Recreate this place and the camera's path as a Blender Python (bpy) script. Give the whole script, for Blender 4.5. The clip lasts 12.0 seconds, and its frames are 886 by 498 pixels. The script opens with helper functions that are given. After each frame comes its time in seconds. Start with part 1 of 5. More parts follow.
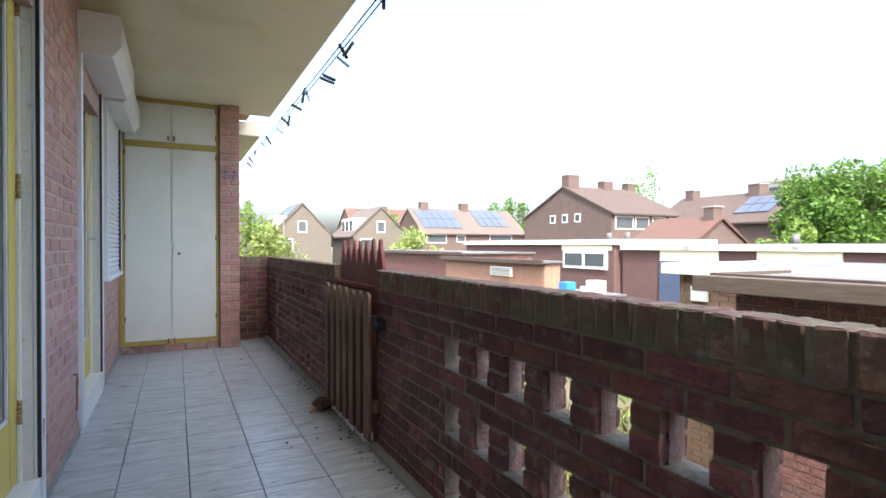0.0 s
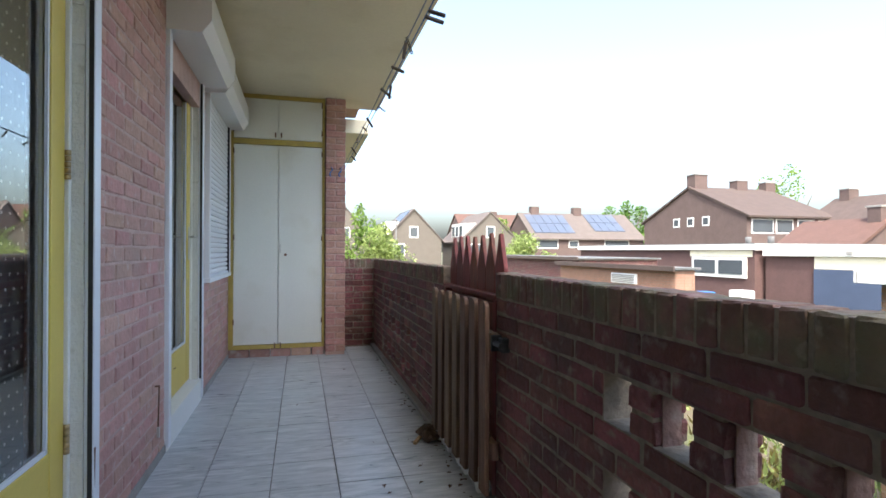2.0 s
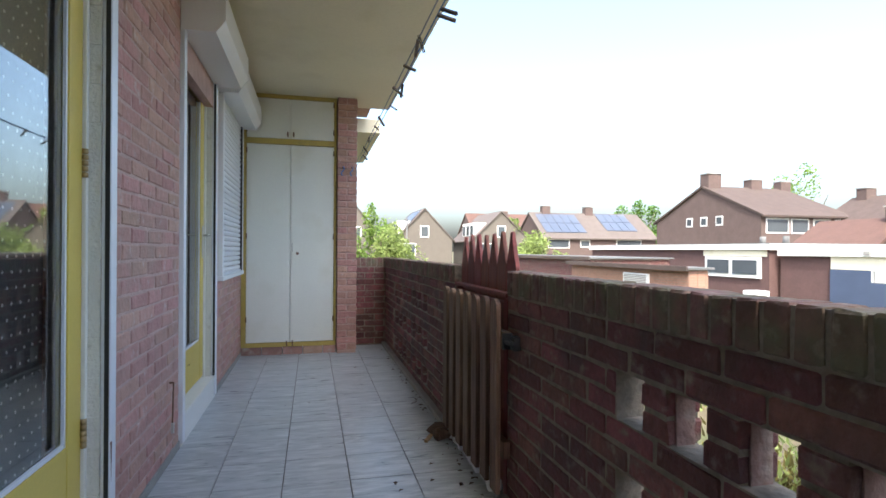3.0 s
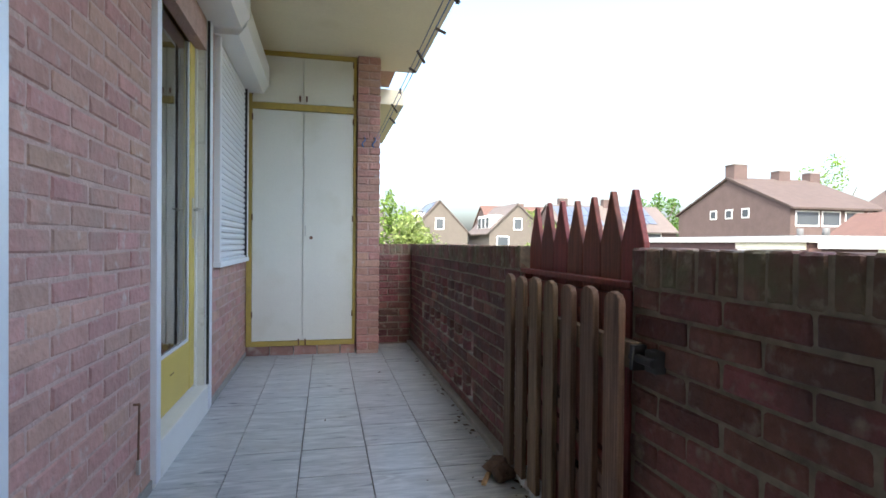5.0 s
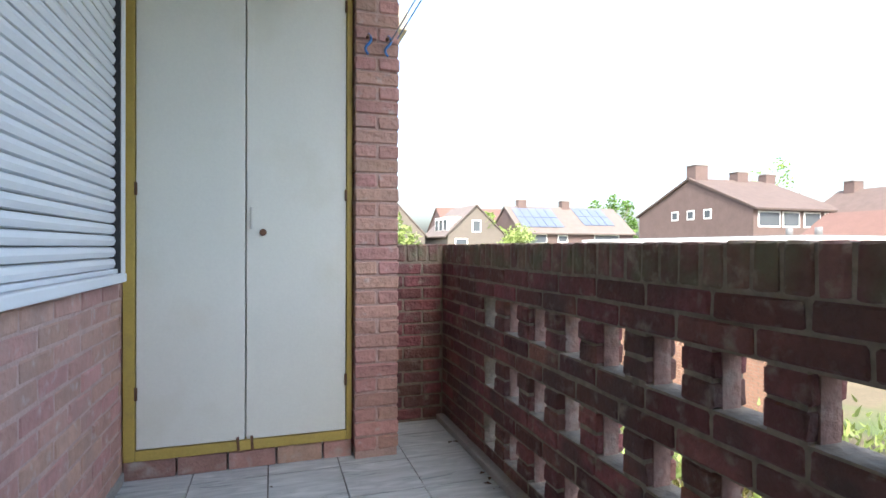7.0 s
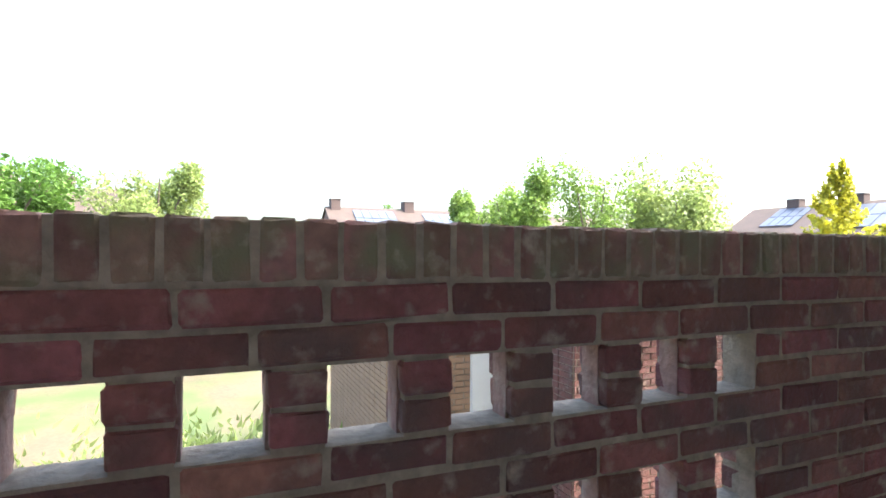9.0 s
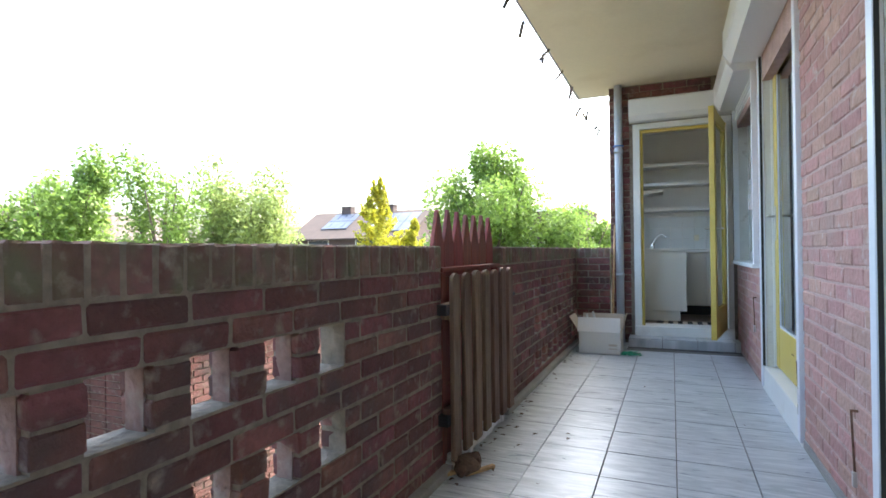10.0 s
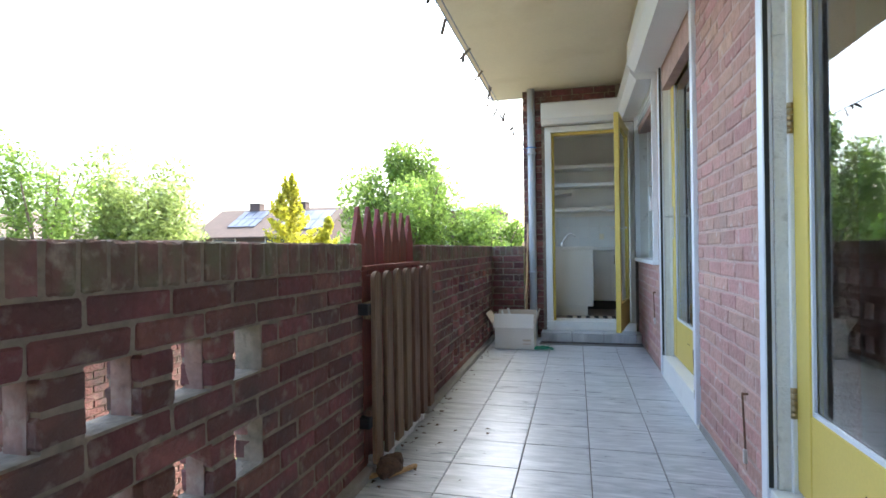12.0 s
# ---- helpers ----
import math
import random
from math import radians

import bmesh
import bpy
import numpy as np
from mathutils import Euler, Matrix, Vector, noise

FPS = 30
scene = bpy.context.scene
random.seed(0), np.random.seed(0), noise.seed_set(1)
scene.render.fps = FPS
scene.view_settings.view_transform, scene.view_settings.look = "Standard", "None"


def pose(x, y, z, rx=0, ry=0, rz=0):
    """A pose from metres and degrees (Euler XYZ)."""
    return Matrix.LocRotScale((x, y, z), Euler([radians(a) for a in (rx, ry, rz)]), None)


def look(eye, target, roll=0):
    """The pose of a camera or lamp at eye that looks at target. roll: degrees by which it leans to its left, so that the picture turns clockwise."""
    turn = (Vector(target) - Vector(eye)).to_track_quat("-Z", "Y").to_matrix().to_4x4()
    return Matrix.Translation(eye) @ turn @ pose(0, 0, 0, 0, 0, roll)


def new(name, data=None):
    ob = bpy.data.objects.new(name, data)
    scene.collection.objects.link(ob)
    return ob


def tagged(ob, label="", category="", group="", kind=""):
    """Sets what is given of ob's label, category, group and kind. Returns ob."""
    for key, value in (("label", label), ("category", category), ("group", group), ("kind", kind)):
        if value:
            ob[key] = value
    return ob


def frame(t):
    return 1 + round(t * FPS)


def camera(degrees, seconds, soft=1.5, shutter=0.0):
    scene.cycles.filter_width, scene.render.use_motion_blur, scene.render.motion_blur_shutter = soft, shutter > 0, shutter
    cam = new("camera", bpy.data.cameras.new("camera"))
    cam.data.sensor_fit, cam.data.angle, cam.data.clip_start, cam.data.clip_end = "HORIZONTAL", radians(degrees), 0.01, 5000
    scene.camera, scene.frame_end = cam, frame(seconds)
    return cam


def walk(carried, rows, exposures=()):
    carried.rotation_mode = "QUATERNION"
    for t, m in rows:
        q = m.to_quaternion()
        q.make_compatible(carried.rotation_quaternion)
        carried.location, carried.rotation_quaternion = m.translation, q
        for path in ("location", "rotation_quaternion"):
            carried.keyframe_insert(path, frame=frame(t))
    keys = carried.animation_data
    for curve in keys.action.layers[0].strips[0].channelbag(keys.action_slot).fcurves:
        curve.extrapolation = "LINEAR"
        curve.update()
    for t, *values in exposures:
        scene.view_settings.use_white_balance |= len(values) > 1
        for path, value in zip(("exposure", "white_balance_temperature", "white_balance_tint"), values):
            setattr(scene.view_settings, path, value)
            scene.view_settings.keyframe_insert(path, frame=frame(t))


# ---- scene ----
cam = camera(79.8, 12.0, soft=1.6)
PATH = [
    (0, (-0.181, -1.39, 1.181), (0.72, 0.396, 1.166), -0.0),
    (0.5, (-0.125, -1.071, 1.171), (0.609, 0.79, 1.166), 0.2),
    (1, (-0.018, -0.803, 1.126), (0.62, 1.093, 1.119), 0.1),
    (1.5, (0.022, -0.713, 1.131), (0.58, 1.208, 1.134), 0.1),
    (2, (0.013, -0.704, 1.135), (0.531, 1.227, 1.141), 0.2),
    (2.5, (0.005, -0.707, 1.136), (0.497, 1.232, 1.141), 0.3),
    (3, (0.009, -0.705, 1.129), (0.488, 1.237, 1.133), 0.3),
    (3.5, (0.026, -0.686, 1.122), (0.477, 1.262, 1.125), 0.3),
    (5.5, (-0.053, 0.689, 1.027), (0.376, 2.642, 1.001), 0.6),
    (6, (-0.11, 1.33, 1.024), (0.318, 3.283, 0.998), 0.7),
    (6.5, (-0.137, 2.011, 1.026), (0.281, 3.967, 1.007), 0.3),
    (8.5, (0.068, 4.081, 0.983), (2.047, 4.367, 0.998), 0.1),
    (9, (-0.05, 4.468, 0.979), (1.793, 3.692, 0.993), 0.3),
    (9.5, (-0.087, 4.698, 1.008), (1.177, 3.149, 1.015), -0.2),
    (10, (-0.115, 4.692, 1.009), (0.677, 2.856, 1.02), -0.7),
    (10.5, (-0.093, 4.691, 1.014), (0.515, 2.786, 1.02), -0.7),
    (11, (-0.081, 4.687, 1.015), (0.461, 2.762, 1.016), -0.8),
    (11.5, (-0.068, 4.675, 1.027), (0.428, 2.737, 1.018), -0.2),
    (12, (-0.073, 4.673, 1.005), (0.415, 2.733, 1.007), -0.8),
]
EXPOSURES = [(0.0, 2.45, 6250, 7), (1.0, 2.3, 6200, 6), (3.7, 2.25, 6200, 6), (5.4, 2.5, 6200, 6), (6.7, 2.6, 6200, 6), (8.4, 2.95, 6300, 7), (9.6, 3.1, 6200, 4), (12.0, 3.15, 6200, 4)]
walk(cam, [(t, look(eye, target, roll)) for t, eye, target, roll in PATH], EXPOSURES)

# ---- world, sun ----
W = bpy.data.worlds.new("sky")
scene.world = W
W.use_nodes = True
_n = W.node_tree.nodes
SKY = _n.new("ShaderNodeTexSky")
SKY.sky_type, SKY.sun_disc = "NISHITA", False
SUN_DIR = Vector((-0.30, -0.72, 1.0)).normalized()
SKY.sun_elevation = math.asin(SUN_DIR.z)
SKY.sun_rotation = math.atan2(SUN_DIR.x, SUN_DIR.y)
SKY.dust_density = 6.0
W.node_tree.links.new(SKY.outputs[0], _n["Background"].inputs[0])
_n["Background"].inputs[1].default_value = 0.15
sun = new("sun", bpy.data.lights.new("sun", "SUN"))
sun.data.energy, sun.data.angle, sun.data.color = 1.4, radians(1.5), (1.0, 0.95, 0.88)
sun.matrix_world = look((0, 0, 60), Vector((0, 0, 60)) - SUN_DIR)


# ---- materials ----
def mat(name, base, rough=0.7, metal=0.0, var=0.12, scale=8.0, bump=0.15, rand=0.0, spec=0.5, stain=None, smear=None, fine=90.0, coords="Object"):
    """A node material: base colour with coarse and fine variation, relief, and a shift by piece."""
    m = bpy.data.materials.new(name)
    m.use_nodes = True
    nt = m.node_tree
    N, L = nt.nodes, nt.links
    bs = N["Principled BSDF"]
    bs.inputs["Roughness"].default_value, bs.inputs["Metallic"].default_value = rough, metal
    bs.inputs["Specular IOR Level"].default_value = spec
    geo = N.new("ShaderNodeNewGeometry")
    pos = geo.outputs["Position"]
    n1, n2 = N.new("ShaderNodeTexNoise"), N.new("ShaderNodeTexNoise")
    for n, s, d in ((n1, scale, 5), (n2, fine, 3)):
        n.inputs["Scale"].default_value, n.inputs["Detail"].default_value = s, d
        L.new(pos, n.inputs["Vector"])
    hsv = N.new("ShaderNodeHueSaturation")
    hsv.inputs["Color"].default_value = (*base, 1)
    add = N.new("ShaderNodeMath")
    add.operation = "MULTIPLY_ADD"
    add.inputs[1].default_value, add.inputs[2].default_value = var * 3, 1 - var * 1.5
    L.new(n1.outputs[0], add.inputs[0])
    add2 = N.new("ShaderNodeMath")
    add2.operation = "MULTIPLY_ADD"
    add2.inputs[1].default_value = var * 2.4
    L.new(n2.outputs[0], add2.inputs[0])
    sub = N.new("ShaderNodeMath")
    sub.operation = "SUBTRACT"
    sub.inputs[1].default_value = var * 1.2
    L.new(add.outputs[0], sub.inputs[0])
    L.new(sub.outputs[0], add2.inputs[2])
    val = add2.outputs[0]
    if rand:
        oi = N.new("ShaderNodeObjectInfo")
        mr = N.new("ShaderNodeMath")
        mr.operation = "MULTIPLY_ADD"
        mr.inputs[1].default_value, mr.inputs[2].default_value = rand * 2, 1 - rand
        L.new(oi.outputs["Random"], mr.inputs[0])
        mm = N.new("ShaderNodeMath")
        mm.operation = "MULTIPLY"
        L.new(val, mm.inputs[0])
        L.new(mr.outputs[0], mm.inputs[1])
        val = mm.outputs[0]
        hu = N.new("ShaderNodeMath")
        hu.operation = "MULTIPLY_ADD"
        hu.inputs[1].default_value, hu.inputs[2].default_value = 0.035, 0.482
        fr = N.new("ShaderNodeMath")
        fr.operation = "FRACT"
        f7 = N.new("ShaderNodeMath")
        f7.operation = "MULTIPLY"
        f7.inputs[1].default_value = 7.31
        L.new(oi.outputs["Random"], f7.inputs[0])
        L.new(f7.outputs[0], fr.inputs[0])
        L.new(fr.outputs[0], hu.inputs[0])
        L.new(hu.outputs[0], hsv.inputs["Hue"])
    L.new(val, hsv.inputs["Value"])
    col = hsv.outputs[0]
    for scol, sscale, lo, hi in [k for k in (stain, smear) if k]:
        n3 = N.new("ShaderNodeTexNoise")
        n3.inputs["Scale"].default_value, n3.inputs["Detail"].default_value = sscale, 6
        L.new(pos, n3.inputs["Vector"])
        rp = N.new("ShaderNodeMapRange")
        rp.inputs[1].default_value, rp.inputs[2].default_value = lo, hi
        L.new(n3.outputs[0], rp.inputs[0])
        mx = N.new("ShaderNodeMix")
        mx.data_type = "RGBA"
        mx.inputs[7].default_value = (*scol, 1)
        L.new(rp.outputs[0], mx.inputs[0])
        L.new(col, mx.inputs[6])
        col = mx.outputs[2]
    L.new(col, bs.inputs["Base Color"])
    if bump:
        bp = N.new("ShaderNodeBump")
        bp.inputs["Strength"].default_value, bp.inputs["Distance"].default_value = bump, 0.01
        L.new(n2.outputs[0], bp.inputs["Height"])
        L.new(bp.outputs[0], bs.inputs["Normal"])
    return m


def glass_mat(name, tint=(0.9, 0.95, 0.93)):
    m = bpy.data.materials.new(name)
    m.use_nodes = True
    b = m.node_tree.nodes["Principled BSDF"]
    b.inputs["Base Color"].default_value = (*tint, 1)
    b.inputs["Roughness"].default_value = 0.01
    b.inputs["Transmission Weight"].default_value = 1.0
    b.inputs["IOR"].default_value = 1.9
    return m


def tile_mat(name):
    """Glazed pale grey floor tile with diagonal soft veins."""
    m = mat(name, (0.36, 0.385, 0.395), rough=0.17, var=0.05, scale=5, bump=0.02, rand=0.05, stain=((0.33, 0.32, 0.29), 2.3, 0.58, 0.85))
    N, L = m.node_tree.nodes, m.node_tree.links
    bs = N["Principled BSDF"]
    src = bs.inputs["Base Color"].links[0].from_socket
    geo = N.new("ShaderNodeNewGeometry")
    oi = N.new("ShaderNodeObjectInfo")
    mp = N.new("ShaderNodeMapping")
    mp.inputs["Rotation"].default_value = (0, 0, radians(35))
    mp.inputs["Scale"].default_value = (5, 26, 1)
    sc = N.new("ShaderNodeMath")
    sc.operation = "MULTIPLY"
    sc.inputs[1].default_value = 40
    ad = N.new("ShaderNodeVectorMath")
    L.new(oi.outputs["Random"], sc.inputs[0])
    L.new(geo.outputs["Position"], ad.inputs[0])
    L.new(sc.outputs[0], ad.inputs[1])
    L.new(ad.outputs[0], mp.inputs[0])
    nz = N.new("ShaderNodeTexNoise")
    nz.inputs["Scale"].default_value, nz.inputs["Detail"].default_value, nz.inputs["Distortion"].default_value = 1.0, 6, 1.2
    L.new(mp.outputs[0], nz.inputs["Vector"])
    rp = N.new("ShaderNodeMapRange")
    rp.inputs[1].default_value, rp.inputs[2].default_value = 0.42, 0.72
    L.new(nz.outputs[0], rp.inputs[0])
    mx = N.new("ShaderNodeMix")
    mx.data_type = "RGBA"
    mx.inputs[7].default_value = (0.56, 0.58, 0.58, 1)
    L.new(rp.outputs[0], mx.inputs[0])
    L.new(src, mx.inputs[6])
    L.new(mx.outputs[2], bs.inputs["Base Color"])
    rr = N.new("ShaderNodeMapRange")
    rr.inputs[3].default_value, rr.inputs[4].default_value = 0.2, 0.42
    L.new(nz.outputs[0], rr.inputs[0])
    L.new(rr.outputs[0], bs.inputs["Roughness"])
    return m


def wood_mat(name, base, axis, var=0.35, rough=0.7):
    """Wood with grain stretched along an axis."""
    m = mat(name, base, rough=rough, var=0.15, scale=6, bump=0.1, rand=0.18)
    N, L = m.node_tree.nodes, m.node_tree.links
    bs = N["Principled BSDF"]
    src = bs.inputs["Base Color"].links[0].from_socket
    geo = N.new("ShaderNodeNewGeometry")
    mp = N.new("ShaderNodeMapping")
    mp.inputs["Scale"].default_value = [4 if i == axis else 120 for i in range(3)]
    L.new(geo.outputs["Position"], mp.inputs[0])
    nz = N.new("ShaderNodeTexNoise")
    nz.inputs["Scale"].default_value, nz.inputs["Detail"].default_value = 1, 4
    L.new(mp.outputs[0], nz.inputs["Vector"])
    mx = N.new("ShaderNodeMix")
    mx.data_type, mx.blend_type = "RGBA", "MULTIPLY"
    mx.inputs[0].default_value = 1
    rp = N.new("ShaderNodeMapRange")
    rp.inputs[1].default_value, rp.inputs[2].default_value, rp.inputs[3].default_value, rp.inputs[4].default_value = 0.3, 0.7, 1 - var, 1 + var
    L.new(nz.outputs[0], rp.inputs[0])
    L.new(src, mx.inputs[6])
    L.new(rp.outputs[0], mx.inputs[7])
    L.new(mx.outputs[2], bs.inputs["Base Color"])
    return m


def leaf_mat(name, base):
    m = bpy.data.materials.new(name)
    m.use_nodes = True
    N, L = m.node_tree.nodes, m.node_tree.links
    b = N["Principled BSDF"]
    b.inputs["Roughness"].default_value = 0.55
    g = N.new("ShaderNodeNewGeometry")
    h = N.new("ShaderNodeHueSaturation")
    h.inputs["Color"].default_value = (*base, 1)
    r = N.new("ShaderNodeMapRange")
    r.inputs[3].default_value, r.inputs[4].default_value = 0.6, 1.45
    L.new(g.outputs["Random Per Island"], r.inputs[0])
    L.new(r.outputs[0], h.inputs["Value"])
    L.new(h.outputs[0], b.inputs["Base Color"])
    t = N.new("ShaderNodeBsdfTranslucent")
    L.new(h.outputs[0], t.inputs[0])
    mx = N.new("ShaderNodeMixShader")
    mx.inputs[0].default_value = 0.5
    L.new(b.outputs[0], mx.inputs[1])
    L.new(t.outputs[0], mx.inputs[2])
    L.new(mx.outputs[0], N["Material Output"].inputs[0])
    return m


M = dict(
    brick_dark=mat("brick_dark", (0.165, 0.066, 0.058), 0.85, var=0.34, scale=11, bump=1.0, fine=46, rand=0.42, smear=((0.26, 0.205, 0.165), 19.0, 0.57, 0.78), stain=((0.085, 0.055, 0.05), 5.0, 0.46, 0.72)),
    brick_cap=mat("brick_cap", (0.19, 0.105, 0.085), 0.9, var=0.3, scale=18, bump=1.0, fine=38, rand=0.25, smear=((0.32, 0.28, 0.22), 24.0, 0.56, 0.8), stain=((0.15, 0.14, 0.085), 8.0, 0.42, 0.66)),
    brick_wall=mat("brick_wall", (0.43, 0.245, 0.20), 0.85, var=0.16, scale=12, bump=0.8, fine=42, rand=0.11, smear=((0.5, 0.42, 0.37), 17.0, 0.6, 0.78), stain=((0.36, 0.24, 0.2), 5.0, 0.52, 0.8)),
    brick_pink=mat("brick_pink", (0.36, 0.22, 0.18), 0.88, var=0.2, scale=14, bump=0.6, rand=0.25, stain=((0.45, 0.42, 0.38), 9.0, 0.52, 0.75)),
    cement_coat=mat("cement_coat", (0.25, 0.155, 0.13), 0.92, var=0.3, scale=16, bump=1.0, fine=40, stain=((0.34, 0.29, 0.25), 12.0, 0.52, 0.75)),
    mortar=mat("mortar", (0.235, 0.195, 0.15), 0.95, var=0.35, scale=14, bump=1.0, fine=40),
    mortar_wall=mat("mortar_wall", (0.46, 0.32, 0.275), 0.95, var=0.2, scale=10, bump=0.6),
    far_brick=mat("far_brick", (0.10, 0.068, 0.06), 0.9, var=0.14, scale=1.5, bump=0, fine=9),
    tan_brick=mat("tan_brick", (0.28, 0.165, 0.11), 0.9, var=0.16, scale=5, bump=0.4, rand=0.16),
    garage_brick=mat("garage_brick", (0.10, 0.055, 0.05), 0.9, var=0.14, scale=2, bump=0, fine=14),
    plaster_cream=mat("plaster_cream", (0.72, 0.67, 0.51), 0.8, var=0.05, scale=1.5, bump=0.1, fine=40, stain=((0.6, 0.54, 0.38), 1.7, 0.55, 0.85)),
    white_paint=mat("white_paint", (0.74, 0.74, 0.70), 0.45, var=0.05, scale=3, bump=0.04, stain=((0.58, 0.56, 0.5), 5, 0.58, 0.85)),
    white_plastic=mat("white_plastic", (0.76, 0.77, 0.77), 0.35, var=0.03, scale=2, bump=0.02),
    alu=mat("alu", (0.72, 0.74, 0.77), 0.4, 0.15, var=0.04, bump=0.02),
    white_brick=mat("white_brick", (0.66, 0.65, 0.60), 0.7, var=0.08, scale=8, bump=0.5, stain=((0.4, 0.38, 0.33), 16, 0.6, 0.8)),
    cupboard_white=mat("cupboard_white", (0.72, 0.72, 0.65), 0.5, var=0.04, scale=2, bump=0.05, stain=((0.6, 0.58, 0.47), 2.5, 0.55, 0.9)),
    ochre=mat("ochre", (0.44, 0.33, 0.08), 0.5, var=0.14, scale=5, bump=0.08, stain=((0.3, 0.23, 0.08), 9, 0.55, 0.8)),
    yellow=mat("yellow", (0.62, 0.47, 0.10), 0.42, var=0.05, scale=3, bump=0.04),
    dark=mat("dark", (0.02, 0.02, 0.022), 0.6, var=0.1, bump=0.05),
    steel=mat("steel", (0.55, 0.54, 0.5), 0.3, 0.9, var=0.05, bump=0.02),
    rust=mat("rust", (0.16, 0.085, 0.05), 0.75, 0.3, var=0.3, scale=40, bump=0.3),
    brass=mat("brass", (0.4, 0.3, 0.16), 0.5, 0.7, var=0.2, scale=40, bump=0.1),
    tile=tile_mat("tile"),
    grout=mat("grout", (0.16, 0.15, 0.14), 0.95, var=0.2, scale=20, bump=0.3),
    picket=wood_mat("picket", (0.155, 0.098, 0.06), 2, 0.45),
    red_wood=wood_mat("red_wood", (0.19, 0.05, 0.032), 2, 0.3, 0.6),
    pale_wood=wood_mat("pale_wood", (0.42, 0.26, 0.13), 1, 0.3),
    pvc=mat("pvc", (0.42, 0.45, 0.48), 0.35, var=0.06, scale=4, bump=0.03),
    card=mat("card", (0.52, 0.44, 0.34), 0.85, var=0.06, scale=6, bump=0.1),
    card_white=mat("card_white", (0.66, 0.63, 0.56), 0.8, var=0.05, scale=5, bump=0.06),
    green_net=mat("green_net", (0.06, 0.34, 0.2), 0.6, var=0.2, scale=60, bump=0.1),
    blue=mat("blue", (0.03, 0.17, 0.5), 0.5, var=0.1, bump=0.05),
    rope=mat("rope", (0.25, 0.3, 0.38), 0.7, var=0.1, bump=0.05),
    peg=mat("peg", (0.13, 0.1, 0.075), 0.7, var=0.2, bump=0.1, rand=0.4),
    debris=mat("debris", (0.09, 0.055, 0.035), 0.9, var=0.4, scale=30, bump=0.6),
    concrete=mat("concrete", (0.28, 0.27, 0.25), 0.9, var=0.2, scale=6, bump=0.4),
    roof_tile=mat("roof_tile", (0.07, 0.048, 0.04), 0.85, var=0.2, scale=2, bump=0.2, fine=12),
    roof_dark=mat("roof_dark", (0.10, 0.08, 0.07), 0.8, var=0.2, scale=2, bump=0.2, fine=12),
    roof_red=mat("roof_red", (0.095, 0.05, 0.038), 0.8, var=0.15, scale=2, bump=0.2, fine=12),
    felt=mat("felt", (0.12, 0.12, 0.12), 0.9, var=0.2, scale=2, bump=0.2),
    board_dark=wood_mat("board_dark", (0.07, 0.05, 0.04), 1),
    solar=mat("solar", (0.075, 0.09, 0.125), 0.4, var=0.1, scale=1, bump=0),
    win_dark=mat("win_dark", (0.07, 0.08, 0.09), 0.06, var=0.1, scale=1, bump=0),
    garage_blue=mat("garage_blue", (0.06, 0.08, 0.13), 0.5, var=0.1, scale=2, bump=0),
    stucco=mat("stucco", (0.11, 0.095, 0.08), 0.9, var=0.08, scale=2, bump=0.1),
    ground=mat("ground", (0.10, 0.08, 0.048), 0.95, var=0.3, scale=0.6, bump=0.4, fine=15, stain=((0.06, 0.085, 0.025), 0.5, 0.46, 0.62)),
    bark=mat("bark", (0.13, 0.1, 0.07), 0.95, var=0.3, scale=8, bump=0.5),
    leaf_deep=leaf_mat("leaf_deep", (0.10, 0.19, 0.03)),
    leaf_mid=leaf_mat("leaf_mid", (0.18, 0.27, 0.055)),
    leaf_light=leaf_mat("leaf_light", (0.26, 0.32, 0.10)),
    leaf_gold=leaf_mat("leaf_gold", (0.42, 0.40, 0.035)),
    leaf_dry=leaf_mat("leaf_dry", (0.15, 0.125, 0.035)),
    glass=glass_mat("glass"),
    net_grey=mat("net_grey", (0.16, 0.18, 0.19), 0.95, var=0.1, scale=30, bump=0.1),
    curtain=mat("curtain", (0.34, 0.35, 0.36), 0.9, var=0.1, scale=3, bump=0.1),
    room=mat("room", (0.42, 0.40, 0.36), 0.9, var=0.05, scale=1, bump=0.05),
    room_floor=mat("room_floor", (0.16, 0.11, 0.075), 0.5, var=0.15, scale=4, bump=0.05),
    kitchen_white=mat("kitchen_white", (0.74, 0.72, 0.66), 0.4, var=0.03, scale=2, bump=0.02),
    wall_tile=mat("wall_tile", (0.68, 0.70, 0.68), 0.15, var=0.03, scale=3, bump=0.01, rand=0.03),
    mat_dark=mat("mat_dark", (0.05, 0.045, 0.04), 0.95, var=0.2, scale=60, bump=0.4),
)


# ---- building helpers ----
def add_box(bm, x0, x1, y0, y1, z0, z1, bev=0.0):
    r = bmesh.ops.create_cube(bm, size=1)
    for v in r["verts"]:
        v.co = Vector(((x0 + x1) / 2 + v.co.x * (x1 - x0), (y0 + y1) / 2 + v.co.y * (y1 - y0), (z0 + z1) / 2 + v.co.z * (z1 - z0)))
    if bev:
        es = list({e for v in r["verts"] for e in v.link_edges})
        bmesh.ops.bevel(bm, geom=es, offset=bev, segments=2, affect="EDGES", profile=0.6)
    return bm


def box_bm(x0, x1, y0, y1, z0, z1, bev=0.0):
    return add_box(bmesh.new(), x0, x1, y0, y1, z0, z1, bev)


